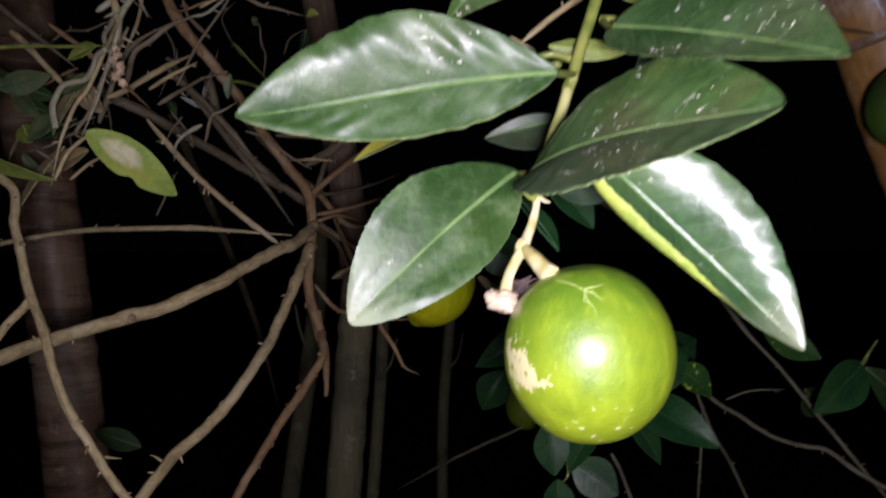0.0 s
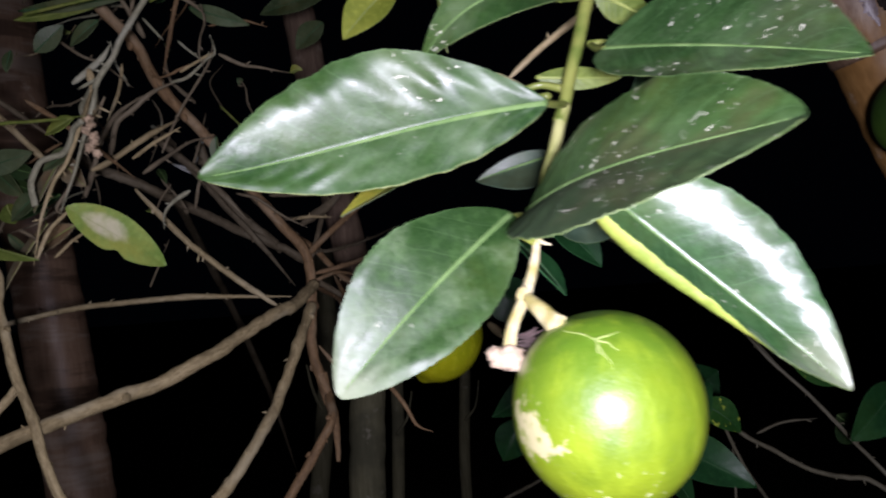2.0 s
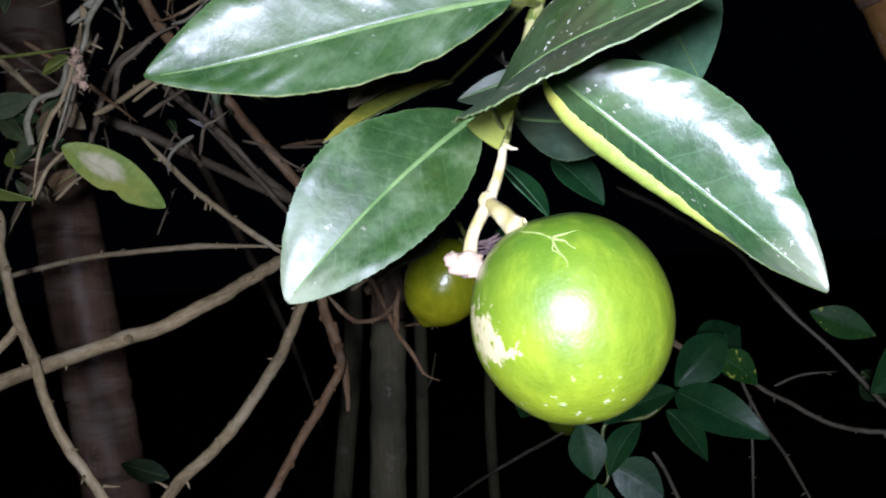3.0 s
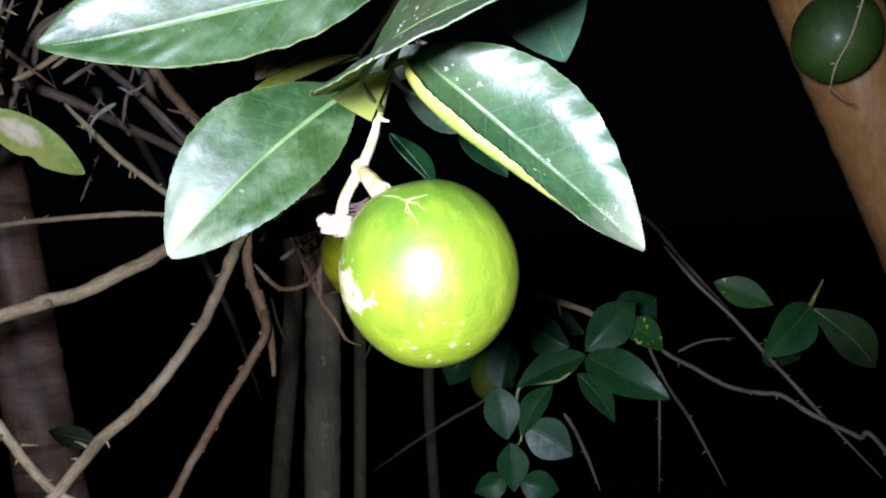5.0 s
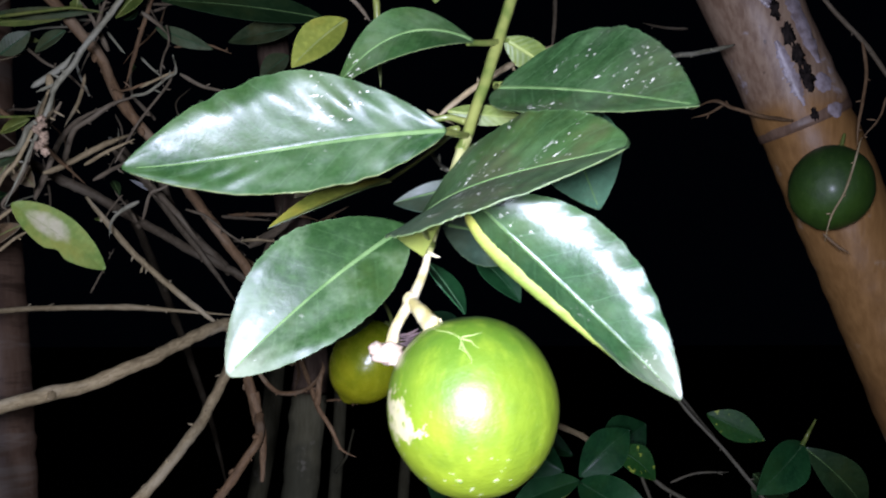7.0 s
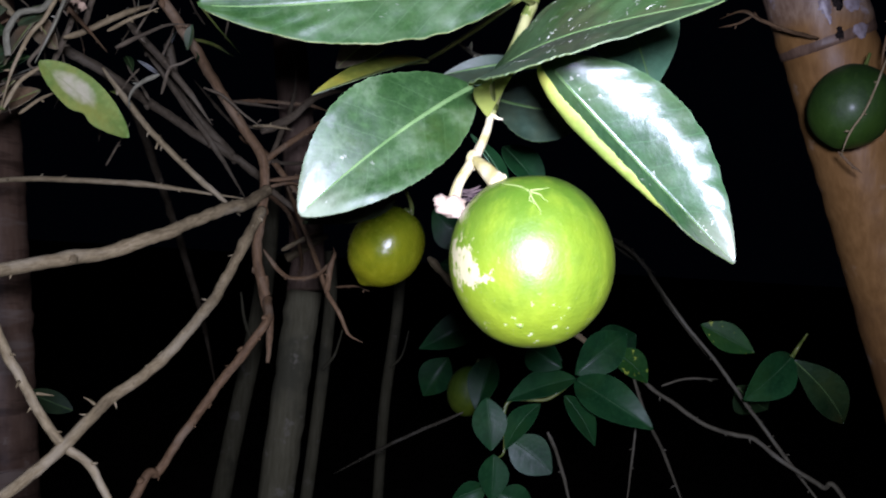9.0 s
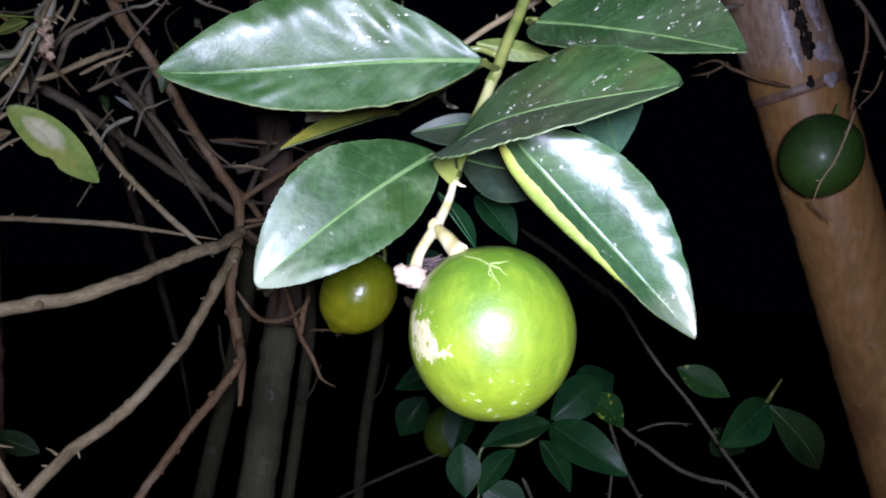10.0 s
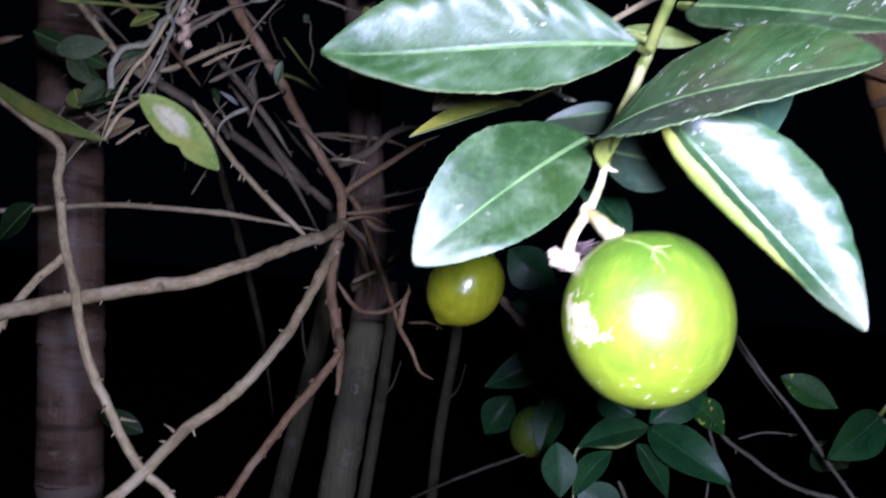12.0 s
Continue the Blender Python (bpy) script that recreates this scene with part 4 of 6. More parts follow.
# ---------------------------------------------------------------- the limes
LIME_AXIS = (-0.16, -0.10, 0.98)
lime = thing("lime", (0.0513, 0.2473, 1.1727), "ripening bright green lime with a corky scar", "lime", "limes")
bm = bmesh.new()
ellipsoid(bm, (0.0513, 0.2473, 1.1727), 0.0263, 0.0263, 0.0280, LIME_AXIS, 0.014)
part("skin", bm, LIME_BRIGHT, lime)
for reach in ((-0.0078, 0.0090, 0.0028), (0.0066, 0.0008, 0.0016), (0.0058, -0.0030, -0.0028), (0.0030, -0.0060, -0.0080), (0.0006, -0.0038, -0.0052)):
    # pale raised lines that branch from a point near the stalk
    bm = bmesh.new()
    heart, axis = Vector((0.0513, 0.2473, 1.1727)), Vector(LIME_AXIS).normalized()
    pts = []
    for k in range(11):
        f = k / 10
        bent = Vector((0.0009 * math.sin(7 * f + reach[0] * 900), 0, 0.0008 * math.sin(6 * f + reach[2] * 700))) * f
        d = (Vector((-0.0050, -0.0184, 0.0216)) + Vector(reach) * f + bent).normalized()
        up = d.dot(axis)
        pts.append(heart + d * (1.0002 / math.sqrt((1 - up * up) / 0.0263**2 + up * up / 0.0280**2)))
    tube(bm, pts, [0.00036 - 0.00028 * k / 10 for k in range(11)], 6)
    part("star_line", bm, STAR, lime, "thin pale line on the skin")
# pale blob added for the glint at the lime's lower end
bm = bmesh.new()
blob(bm, Vector((0.0513, 0.2473, 1.1727)) + Vector((-0.0052, -0.0179, -0.0202)).normalized() * 0.0264, 0.0010, 3.0, 0.25, (1.3, 0.9, 0.9))
part("low_glint", bm, STAR, lime, "small pale blob painting a glint at the fruit's lower end")
branch(lime, "pedicel", [(0.038, 0.2682, 1.2222), (0.0367, 0.2655, 1.2159), (0.0342, 0.2620, 1.2097), (0.0323, 0.2596, 1.2053)], 0.0013, 0.0021, PEDICEL, "cream and yellow fruit stalk", wobble=0.18, knots=False)
branch(lime, "stalk_arm", [(0.0321, 0.2596, 1.2065), (0.0339, 0.2547, 1.2031), (0.0367, 0.2505, 1.2000), (0.0405, 0.2450, 1.1963)], 0.0013, 0.0036, PEDICEL, "thick cream arm of the stalk", wobble=0.14, knots=False)
branch(lime, "side_stalk", [(0.0325, 0.2594, 1.2063), (0.0297, 0.2570, 1.2008), (0.0274, 0.2547, 1.1957), (0.0263, 0.2537, 1.1912)], 0.0017, 0.0021, PEDICEL, "yellow stalk that lost its fruit", wobble=0.16, knots=False)
bm = bmesh.new()
blob(bm, (0.0321, 0.2590, 1.2052), 0.0026, 1.0, 0.25, (1.0, 0.9, 1.35))
part("stalk_fork", bm, PEDICEL, lime, "cream swelling where the stalk forks")
bm = bmesh.new()
blob(bm, (0.0252, 0.2513, 1.1887), 0.0042, 2.0, 0.5, (1.15, 0.9, 0.80))
blob(bm, (0.0212, 0.2501, 1.1900), 0.0022, 5.0, 0.5)
blob(bm, (0.0268, 0.2497, 1.1867), 0.0019, 7.0, 0.5)
part("old_calyx", bm, CALYX, lime, "dry pinkish-white empty calyx")
for k in range(16):
    bm = bmesh.new()
    start = Vector((0.0275 + 0.0035 * random.random(), 0.2537 + 0.002 * random.random(), 1.1897 + 0.005 * random.random()))
    tube(bm, spline([start, start + Vector((0.003, 0.0005, 0.0006 * random.uniform(-1, 1))), start + Vector((0.0062, 0.0, 0.002 * random.random()))], 4), [0.00025] * 9, 5)
    part("fibre", bm, FLOAT, lime, "dark dry fibre between the stalks")


def small_lime(centre, r, rz, mat, label, axis, nipple=0.05, stalk=None):
    made = thing("lime", centre, label, "lime", "limes")
    bm = bmesh.new()
    ellipsoid(bm, centre, r, r, rz, axis, 0.02, nipple)
    part("skin", bm, mat, made)
    axis = Vector(axis).normalized()
    head = Vector(centre) + axis * rz * 0.96
    bm = bmesh.new()
    tube(bm, spline([head - axis * 0.002, head + axis * 0.004, Vector(stalk) if stalk else head + axis * 0.012], 6), [0.0022 - 0.00008 * k for k in range(13)], 8)
    part("pedicel", bm, STEM_GREEN, made)
    bm = bmesh.new()
    for k in range(5):
        a = 2 * math.pi * k / 5
        side = axis.orthogonal().normalized()
        blob(bm, head + (side * math.cos(a) + axis.cross(side) * math.sin(a)) * 0.0026 + axis * 0.0004, 0.0016, k, 0.3)
    part("calyx", bm, STEM_GREEN, made, "green star of the stalk end")
    return made


small_lime((0.0011, 0.5641, 1.1799), 0.0264, 0.0305, LIME_OLIVE, "olive-green lime hanging behind a broad leaf", (0.50, -0.05, 0.86), 0.09, (0.012, 0.555, 1.222))
small_lime((0.3690, 0.6132, 1.3165), 0.0320, 0.0345, LIME_DEEP, "dark green lime in front of the bamboo pole", (0.25, -0.1, 0.95), 0.03)
small_lime((0.1156, 1.0300, 1.0049), 0.0290, 0.0340, LIME_LOW, "small lime among the low leaves", (0.2, -0.1, 0.95), 0.03)
# the bare shrub behind the fruit, with its forked stem and dead twigs
shrub = thing("bare_shrub", (-0.30, 0.45, 0.0), "leafless brown shrub with forked rough branches and thorny twigs", "shrub")
branch(shrub, "stem", [(-0.268, 0.570, 1.481), (-0.257, 0.583, 1.468), (-0.243, 0.592, 1.453), (-0.229, 0.602, 1.435), (-0.214, 0.612, 1.417), (-0.212, 0.640, 1.398), (-0.196, 0.665, 1.372), (-0.175, 0.690, 1.343), (-0.161, 0.705, 1.320), (-0.145, 0.730, 1.293), (-0.125, 0.750, 1.265), (-0.120, 0.754, 1.242), (-0.121, 0.755, 1.205), (-0.123, 0.756, 1.172), (-0.116, 0.757, 1.140), (-0.111, 0.757, 1.119)], 0.00447, 0.0055, BARK_RED)
branch(shrub, "stub", [(-0.117, 0.757, 1.148), (-0.109, 0.757, 1.114), (-0.107, 0.757, 1.092), (-0.107, 0.758, 1.066)], 0.00533, 0.00189, BARK_RED)
branch(shrub, "branch", [(-0.116, 0.745, 1.229), (-0.125, 0.700, 1.213), (-0.140, 0.660, 1.202), (-0.156, 0.630, 1.190), (-0.170, 0.600, 1.178), (-0.203, 0.575, 1.163), (-0.244, 0.520, 1.150), (-0.272, 0.460, 1.136), (-0.285, 0.420, 1.126)], 0.00585, 0.00516, BARK_PALE)
branch(shrub, "branch", [(-0.120, 0.750, 1.210), (-0.124, 0.710, 1.184), (-0.135, 0.670, 1.141), (-0.145, 0.620, 1.111), (-0.159, 0.580, 1.085), (-0.181, 0.540, 1.062), (-0.192, 0.505, 1.041), (-0.202, 0.485, 1.029), (-0.215, 0.460, 1.016)], 0.00516, 0.00396, BARK_PALE)
branch(shrub, "branch", [(-0.110, 0.757, 1.127), (-0.105, 0.720, 1.107), (-0.123, 0.705, 1.077), (-0.144, 0.690, 1.043), (-0.160, 0.670, 1.015), (-0.172, 0.650, 0.989), (-0.190, 0.620, 0.949), (-0.270, 0.500, 0.600), (-0.300, 0.450, -0.020)], 0.00464, 0.00396, BARK_RED)
branch(shrub, "branch", [(-0.368, 0.530, 1.307), (-0.332, 0.535, 1.279), (-0.308, 0.537, 1.262), (-0.286, 0.537, 1.247), (-0.278, 0.525, 1.220), (-0.264, 0.512, 1.186), (-0.251, 0.505, 1.158), (-0.232, 0.495, 1.113), (-0.215, 0.497, 1.081), (-0.200, 0.503, 1.053), (-0.191, 0.506, 1.040)], 0.00344, 0.00327, BARK_PALE)
branch(shrub, "branch", [(-0.192, 0.506, 1.041), (-0.178, 0.510, 1.031), (-0.171, 0.510, 1.020), (-0.159, 0.510, 0.999)], 0.0031, 0.00258, BARK_PALE)
branch(shrub, "branch", [(-0.261, 0.510, 1.173), (-0.272, 0.500, 1.156), (-0.279, 0.490, 1.139), (-0.288, 0.480, 1.112)], 0.0031, 0.00258, BARK_PALE)
branch(shrub, "twig", [(-0.460, 0.720, 1.204), (-0.408, 0.730, 1.212), (-0.337, 0.735, 1.224), (-0.279, 0.735, 1.226), (-0.237, 0.740, 1.227), (-0.190, 0.745, 1.224), (-0.138, 0.750, 1.220)], 0.00258, 0.0031, BARK_PALE)
branch(shrub, "twig", [(-0.253, 0.690, 1.321), (-0.221, 0.700, 1.280), (-0.201, 0.710, 1.259), (-0.175, 0.720, 1.235), (-0.154, 0.725, 1.218), (-0.138, 0.740, 1.203)], 0.00292, 0.00344, BARK_PALE)
branch(shrub, "branch", [(-0.376, 0.800, 1.385), (-0.351, 0.850, 1.372), (-0.316, 0.880, 1.354), (-0.281, 0.920, 1.333), (-0.245, 0.960, 1.311), (-0.205, 1.000, 1.290), (-0.171, 1.030, 1.267)], 0.00619, 0.00585, BARK_GREY)
branch(shrub, "twig", [(-0.117, 0.755, 1.173), (-0.099, 0.745, 1.153), (-0.084, 0.735, 1.148), (-0.063, 0.720, 1.152), (-0.046, 0.700, 1.168), (-0.047, 0.700, 1.178)], 0.00258, 0.00189, BARK_RED)
branch(shrub, "twig", [(-0.105, 0.800, 1.238), (-0.087, 0.760, 1.209), (-0.065, 0.730, 1.167), (-0.052, 0.710, 1.140), (-0.039, 0.700, 1.121), (-0.029, 0.697, 1.103), (-0.016, 0.697, 1.096)], 0.00292, 0.00189, BARK_RED)
branch(shrub, "twig", [(-0.052, 0.710, 1.137), (-0.049, 0.700, 1.156), (-0.046, 0.700, 1.174)], 0.00344, 0.00258, BARK_RED)
branch(shrub, "twig", [(-0.044, 0.710, 1.143), (-0.025, 0.680, 1.146), (-0.012, 0.660, 1.143)], 0.00112, 0.00086, BARK_RED)
branch(shrub, "twig", [(-0.125, 0.760, 1.255), (-0.107, 0.780, 1.276), (-0.082, 0.800, 1.300), (-0.059, 0.820, 1.323), (-0.036, 0.830, 1.338)], 0.00361, 0.00258, BARK_RED)
branch(shrub, "twig", [(-0.171, 0.860, 1.333), (-0.133, 0.860, 1.334), (-0.095, 0.860, 1.333), (-0.070, 0.860, 1.327)], 0.00241, 0.00206, BARK_RED)
branch(shrub, "twig", [(-0.119, 0.770, 1.240), (-0.081, 0.780, 1.249), (-0.044, 0.800, 1.262)], 0.00258, 0.00206, BARK_RED)
branch(shrub, "twig", [(-0.134, 0.800, 1.291), (-0.108, 0.820, 1.312), (-0.082, 0.840, 1.341), (-0.047, 0.860, 1.353)], 0.00516, 0.00344, BARK_GREY)
branch(shrub, "twig", [(-0.126, 0.780, 1.237), (-0.099, 0.820, 1.217), (-0.076, 0.860, 1.196)], 0.00344, 0.00258, BARK_GREY)
branch(shrub, "twig", [(-0.163, 0.840, 1.292), (-0.128, 0.820, 1.268), (-0.093, 0.800, 1.233), (-0.070, 0.800, 1.230)], 0.0043, 0.00258, BARK_RED)
branch(shrub, "twig", [(-0.249, 0.600, 1.322), (-0.233, 0.610, 1.333), (-0.211, 0.620, 1.350), (-0.198, 0.650, 1.368)], 0.00258, 0.00258, BARK_PALE)
branch(shrub, "twig", [(-0.206, 0.750, 1.368), (-0.176, 0.740, 1.362), (-0.153, 0.740, 1.351)], 0.00172, 0.00138, STEM_GREEN)
branch(shrub, "branch", [(-0.277, 0.950, 1.411), (-0.261, 0.950, 1.360), (-0.238, 0.970, 1.327), (-0.204, 1.000, 1.291)], 0.00645, 0.00602, BARK_GREY)
branch(shrub, "twig", [(-0.307, 0.900, 1.427), (-0.278, 0.900, 1.382), (-0.248, 0.920, 1.340), (-0.208, 0.950, 1.283), (-0.184, 1.000, 1.237)], 0.00413, 0.00378, BARK_GREY)
branch(shrub, "twig", [(-0.175, 0.620, 1.492), (-0.187, 0.630, 1.462), (-0.199, 0.640, 1.432), (-0.209, 0.650, 1.406)], 0.00206, 0.00189, BARK_RED)
branch(shrub, "twig", [(-0.515, 1.500, 1.467), (-0.498, 1.600, 1.370), (-0.490, 1.800, 1.222), (-0.466, 2.000, 1.009), (-0.455, 2.200, 0.768)], 0.00903, 0.0086, BARK_GREY)
branch(shrub, "thorn", [(-0.208, 0.500, 1.075), (-0.202, 0.498, 1.075), (-0.196, 0.496, 1.075)], 0.0011, 0.0002, BARK_PALE)
branch(shrub, "thorn", [(-0.187, 0.540, 1.062), (-0.190, 0.538, 1.065), (-0.193, 0.536, 1.067)], 0.0011, 0.0002, BARK_PALE)
branch(shrub, "thorn", [(-0.208, 0.705, 1.256), (-0.206, 0.703, 1.262), (-0.204, 0.701, 1.268)], 0.0011, 0.0002, BARK_PALE)
branch(shrub, "twig", [(-0.121, 0.760, 1.250), (-0.115, 0.800, 1.290), (-0.112, 0.860, 1.344), (-0.119, 0.900, 1.405)], 0.0031, 0.00172, BARK_GREY)
branch(shrub, "twig", [(-0.128, 0.780, 1.263), (-0.112, 0.840, 1.266), (-0.080, 0.900, 1.279), (-0.044, 0.950, 1.299)], 0.00241, 0.00155, BARK_GREY)
branch(shrub, "twig", [(-0.120, 0.770, 1.228), (-0.109, 0.860, 1.212), (-0.103, 0.950, 1.163), (-0.116, 1.000, 1.133)], 0.0031, 0.00206, BARK_RED)
branch(shrub, "twig", [(-0.138, 0.800, 1.282), (-0.168, 0.860, 1.301), (-0.207, 0.920, 1.334), (-0.252, 0.980, 1.378)], 0.00258, 0.00172, BARK_GREY)
branch(shrub, "twig", [(-0.116, 0.760, 1.234), (-0.098, 0.780, 1.240), (-0.076, 0.800, 1.235)], 0.00224, 0.00138, BARK_RED)
branch(shrub, "twig", [(-0.121, 0.900, 1.174), (-0.104, 0.900, 1.184), (-0.078, 0.880, 1.197)], 0.0031, 0.00258, BARK_PALE)
branch(shrub, "twig", [(-0.143, 0.800, 1.297), (-0.126, 0.800, 1.298), (-0.103, 0.800, 1.296)], 0.00189, 0.00138, BARK_PALE)

# the tangle of thin twigs and old leaves high on the other side
tangle = thing("twig_tangle", (-0.62, 0.75, 0.0), "tangle of thin dry twigs with a few old leaves", "twigs")
branch(tangle, "twig", [(-0.142, 0.500, 1.441), (-0.158, 0.500, 1.417), (-0.168, 0.500, 1.401), (-0.178, 0.495, 1.382), (-0.183, 0.490, 1.367), (-0.191, 0.485, 1.351), (-0.192, 0.480, 1.336), (-0.194, 0.475, 1.321), (-0.195, 0.460, 1.294), (-0.209, 0.470, 1.273)], 0.0021, 0.0019, BARK_LICHEN)
branch(tangle, "twig", [(-0.183, 0.460, 1.340), (-0.204, 0.490, 1.328), (-0.218, 0.500, 1.309), (-0.228, 0.500, 1.295), (-0.239, 0.505, 1.273), (-0.247, 0.510, 1.247)], 0.0016, 0.0013, BARK_PALE)
branch(tangle, "twig", [(-0.193, 0.500, 1.347), (-0.207, 0.500, 1.318), (-0.220, 0.505, 1.294), (-0.231, 0.510, 1.281), (-0.224, 0.520, 1.278)], 0.0019, 0.0010, BARK_GREY)
branch(tangle, "twig", [(-0.242, 0.505, 1.251), (-0.236, 0.510, 1.269), (-0.223, 0.510, 1.280), (-0.220, 0.510, 1.283)], 0.0016, 0.0009, BARK_PALE)
branch(tangle, "twig", [(-0.323, 0.600, 1.373), (-0.306, 0.600, 1.357), (-0.288, 0.600, 1.338), (-0.275, 0.600, 1.324)], 0.0034, 0.0020, BARK_PALE)
branch(tangle, "twig", [(-0.241, 0.500, 1.403), (-0.212, 0.500, 1.407), (-0.190, 0.500, 1.410), (-0.170, 0.500, 1.407)], 0.0012, 0.0009, STEM_GREEN)
branch(tangle, "twig", [(-0.254, 0.450, 1.321), (-0.228, 0.450, 1.322), (-0.201, 0.440, 1.319), (-0.173, 0.430, 1.317)], 0.0011, 0.0008, STEM_GREEN)
branch(tangle, "twig", [(-0.269, 0.550, 1.364), (-0.244, 0.550, 1.346), (-0.224, 0.560, 1.327), (-0.216, 0.600, 1.313)], 0.0022, 0.0017, BARK_RED)
branch(tangle, "twig", [(-0.203, 0.620, 1.335), (-0.186, 0.620, 1.368), (-0.164, 0.620, 1.400), (-0.158, 0.620, 1.419)], 0.0013, 0.0009, BARK_GREY)
branch(tangle, "twig", [(-0.179, 0.600, 1.390), (-0.162, 0.600, 1.399), (-0.153, 0.600, 1.403)], 0.0013, 0.0009, BARK_PALE)
branch(tangle, "twig", [(-0.173, 0.660, 1.446), (-0.148, 0.660, 1.449), (-0.124, 0.660, 1.441)], 0.0012, 0.0010, BARK_RED)
branch(tangle, "twig", [(-0.405, 0.620, 1.332), (-0.388, 0.620, 1.339), (-0.370, 0.620, 1.345)], 0.0034, 0.0022, BARK_RED)
branch(tangle, "twig", [(-0.202, 0.500, 1.365), (-0.199, 0.500, 1.347), (-0.183, 0.460, 1.321)], 0.0028, 0.0016, BARK_PALE)
branch(tangle, "twig", [(-0.230, 0.620, 1.407), (-0.234, 0.620, 1.385), (-0.235, 0.600, 1.358)], 0.0016, 0.0016, BARK_PALE)
branch(tangle, "twig", [(-0.241, 0.680, 1.236), (-0.232, 0.680, 1.255), (-0.223, 0.680, 1.274)], 0.0010, 0.0007, BARK_GREY)
branch(tangle, "twig", [(-0.248, 1.000, 1.452), (-0.263, 1.000, 1.473), (-0.274, 1.000, 1.502), (-0.256, 1.000, 1.523)], 0.0015, 0.0010, BARK_GREY)
branch(tangle, "twig", [(-0.193, 0.750, 1.403), (-0.174, 0.750, 1.382), (-0.147, 0.750, 1.354)], 0.0011, 0.0007, STEM_GREEN)
branch(tangle, "twig", [(-0.239, 0.800, 1.355), (-0.228, 0.800, 1.386), (-0.222, 0.800, 1.410)], 0.0016, 0.0012, BARK_GREY)
branch(tangle, "twig", [(-0.283, 0.824, 1.435), (-0.275, 0.824, 1.417), (-0.277, 0.827, 1.399), (-0.282, 0.818, 1.380), (-0.287, 0.812, 1.362)], 0.0012, 0.0007, BARK_GREY)
branch(tangle, "twig", [(-0.320, 0.649, 1.474), (-0.302, 0.638, 1.479), (-0.287, 0.637, 1.486), (-0.283, 0.648, 1.505), (-0.285, 0.655, 1.526)], 0.0016, 0.0007, BARK_GREY)
branch(tangle, "twig", [(-0.157, 0.588, 1.436), (-0.156, 0.592, 1.424), (-0.163, 0.602, 1.415), (-0.163, 0.598, 1.401), (-0.157, 0.590, 1.385)], 0.0009, 0.0007, BARK_GREY)
branch(tangle, "twig", [(-0.176, 0.622, 1.402), (-0.185, 0.622, 1.400), (-0.193, 0.621, 1.396), (-0.199, 0.611, 1.391), (-0.203, 0.599, 1.391)], 0.0014, 0.0007, BARK_RED)
branch(tangle, "twig", [(-0.325, 0.669, 1.384), (-0.314, 0.672, 1.393), (-0.293, 0.663, 1.391), (-0.282, 0.671, 1.399), (-0.267, 0.671, 1.405)], 0.0015, 0.0007, BARK_GREY)
branch(tangle, "twig", [(-0.183, 0.618, 1.478), (-0.186, 0.629, 1.473), (-0.182, 0.629, 1.463), (-0.173, 0.621, 1.450), (-0.168, 0.626, 1.445)], 0.0009, 0.0007, BARK_GREY)
branch(tangle, "twig", [(-0.360, 0.849, 1.430), (-0.342, 0.838, 1.414), (-0.338, 0.839, 1.396), (-0.329, 0.833, 1.377), (-0.328, 0.840, 1.361)], 0.0011, 0.0007, BARK_RED)
branch(tangle, "twig", [(-0.366, 0.797, 1.380), (-0.358, 0.802, 1.372), (-0.354, 0.805, 1.359), (-0.348, 0.796, 1.342), (-0.341, 0.788, 1.327)], 0.0015, 0.0007, BARK_GREY)
branch(tangle, "twig", [(-0.304, 0.670, 1.361), (-0.322, 0.675, 1.355), (-0.335, 0.670, 1.345), (-0.344, 0.662, 1.334), (-0.363, 0.673, 1.325)], 0.0016, 0.0007, BARK_RED)
branch(tangle, "twig", [(-0.229, 0.806, 1.548), (-0.237, 0.813, 1.531), (-0.250, 0.818, 1.517), (-0.266, 0.824, 1.506), (-0.279, 0.829, 1.492)], 0.0011, 0.0007, BARK_RED)
branch(tangle, "twig", [(-0.313, 0.734, 1.365), (-0.303, 0.723, 1.344), (-0.296, 0.717, 1.324), (-0.296, 0.716, 1.305), (-0.304, 0.719, 1.288)], 0.0014, 0.0007, BARK_GREY)
branch(tangle, "twig", [(-0.351, 0.807, 1.514), (-0.369, 0.818, 1.503), (-0.388, 0.819, 1.496), (-0.403, 0.811, 1.488), (-0.428, 0.821, 1.493)], 0.0011, 0.0007, BARK_PALE)
# two pale blades added where glints shine behind the twigs
leaf(tangle, (-0.295, 1.050, 1.458), (-0.310, 1.020, 1.389), 0.3, 0.03, 0.0, 0.0030, 0.0028, (0.2, 0.2), (0, 0), LEAF_GLINT, small=True, label='pale blade standing in for a bright glint')
leaf(tangle, (-0.315, 1.050, 1.396), (-0.335, 1.020, 1.406), 0.3, 0.03, 0.0, 0.0030, 0.0028, (0.2, 0.2), (0, 0), LEAF_GLINT, small=True, label='pale blade standing in for a bright glint')
branch(tangle, "root", [(-0.368, 0.530, 1.307), (-0.450, 0.600, 1.200), (-0.600, 0.730, 0.500), (-0.620, 0.750, -0.020)], 0.004, 0.004, BARK_PALE)
leaf(tangle, (-0.221, 0.501, 1.281), (-0.180, 0.552, 1.244), -0.5, 0.03, 0.0, 0.0138, 0.0128, (0.12, 0.12), (0, 0), LEAF_OLD, small=True, label='yellow-green leaf with a pale scar and a notched edge', notch=0.30, p=0.86, q=0.72, ribs=MIDRIB_YELLOW, rib=0.2)
leaf(tangle, (-0.337, 0.520, 1.291), (-0.240, 0.504, 1.250), 0.9, 0.03, 0.0, 0.0100, 0.0100, (0.5, 0.5), (0, 0), LEAF_OLIVE, small=True)
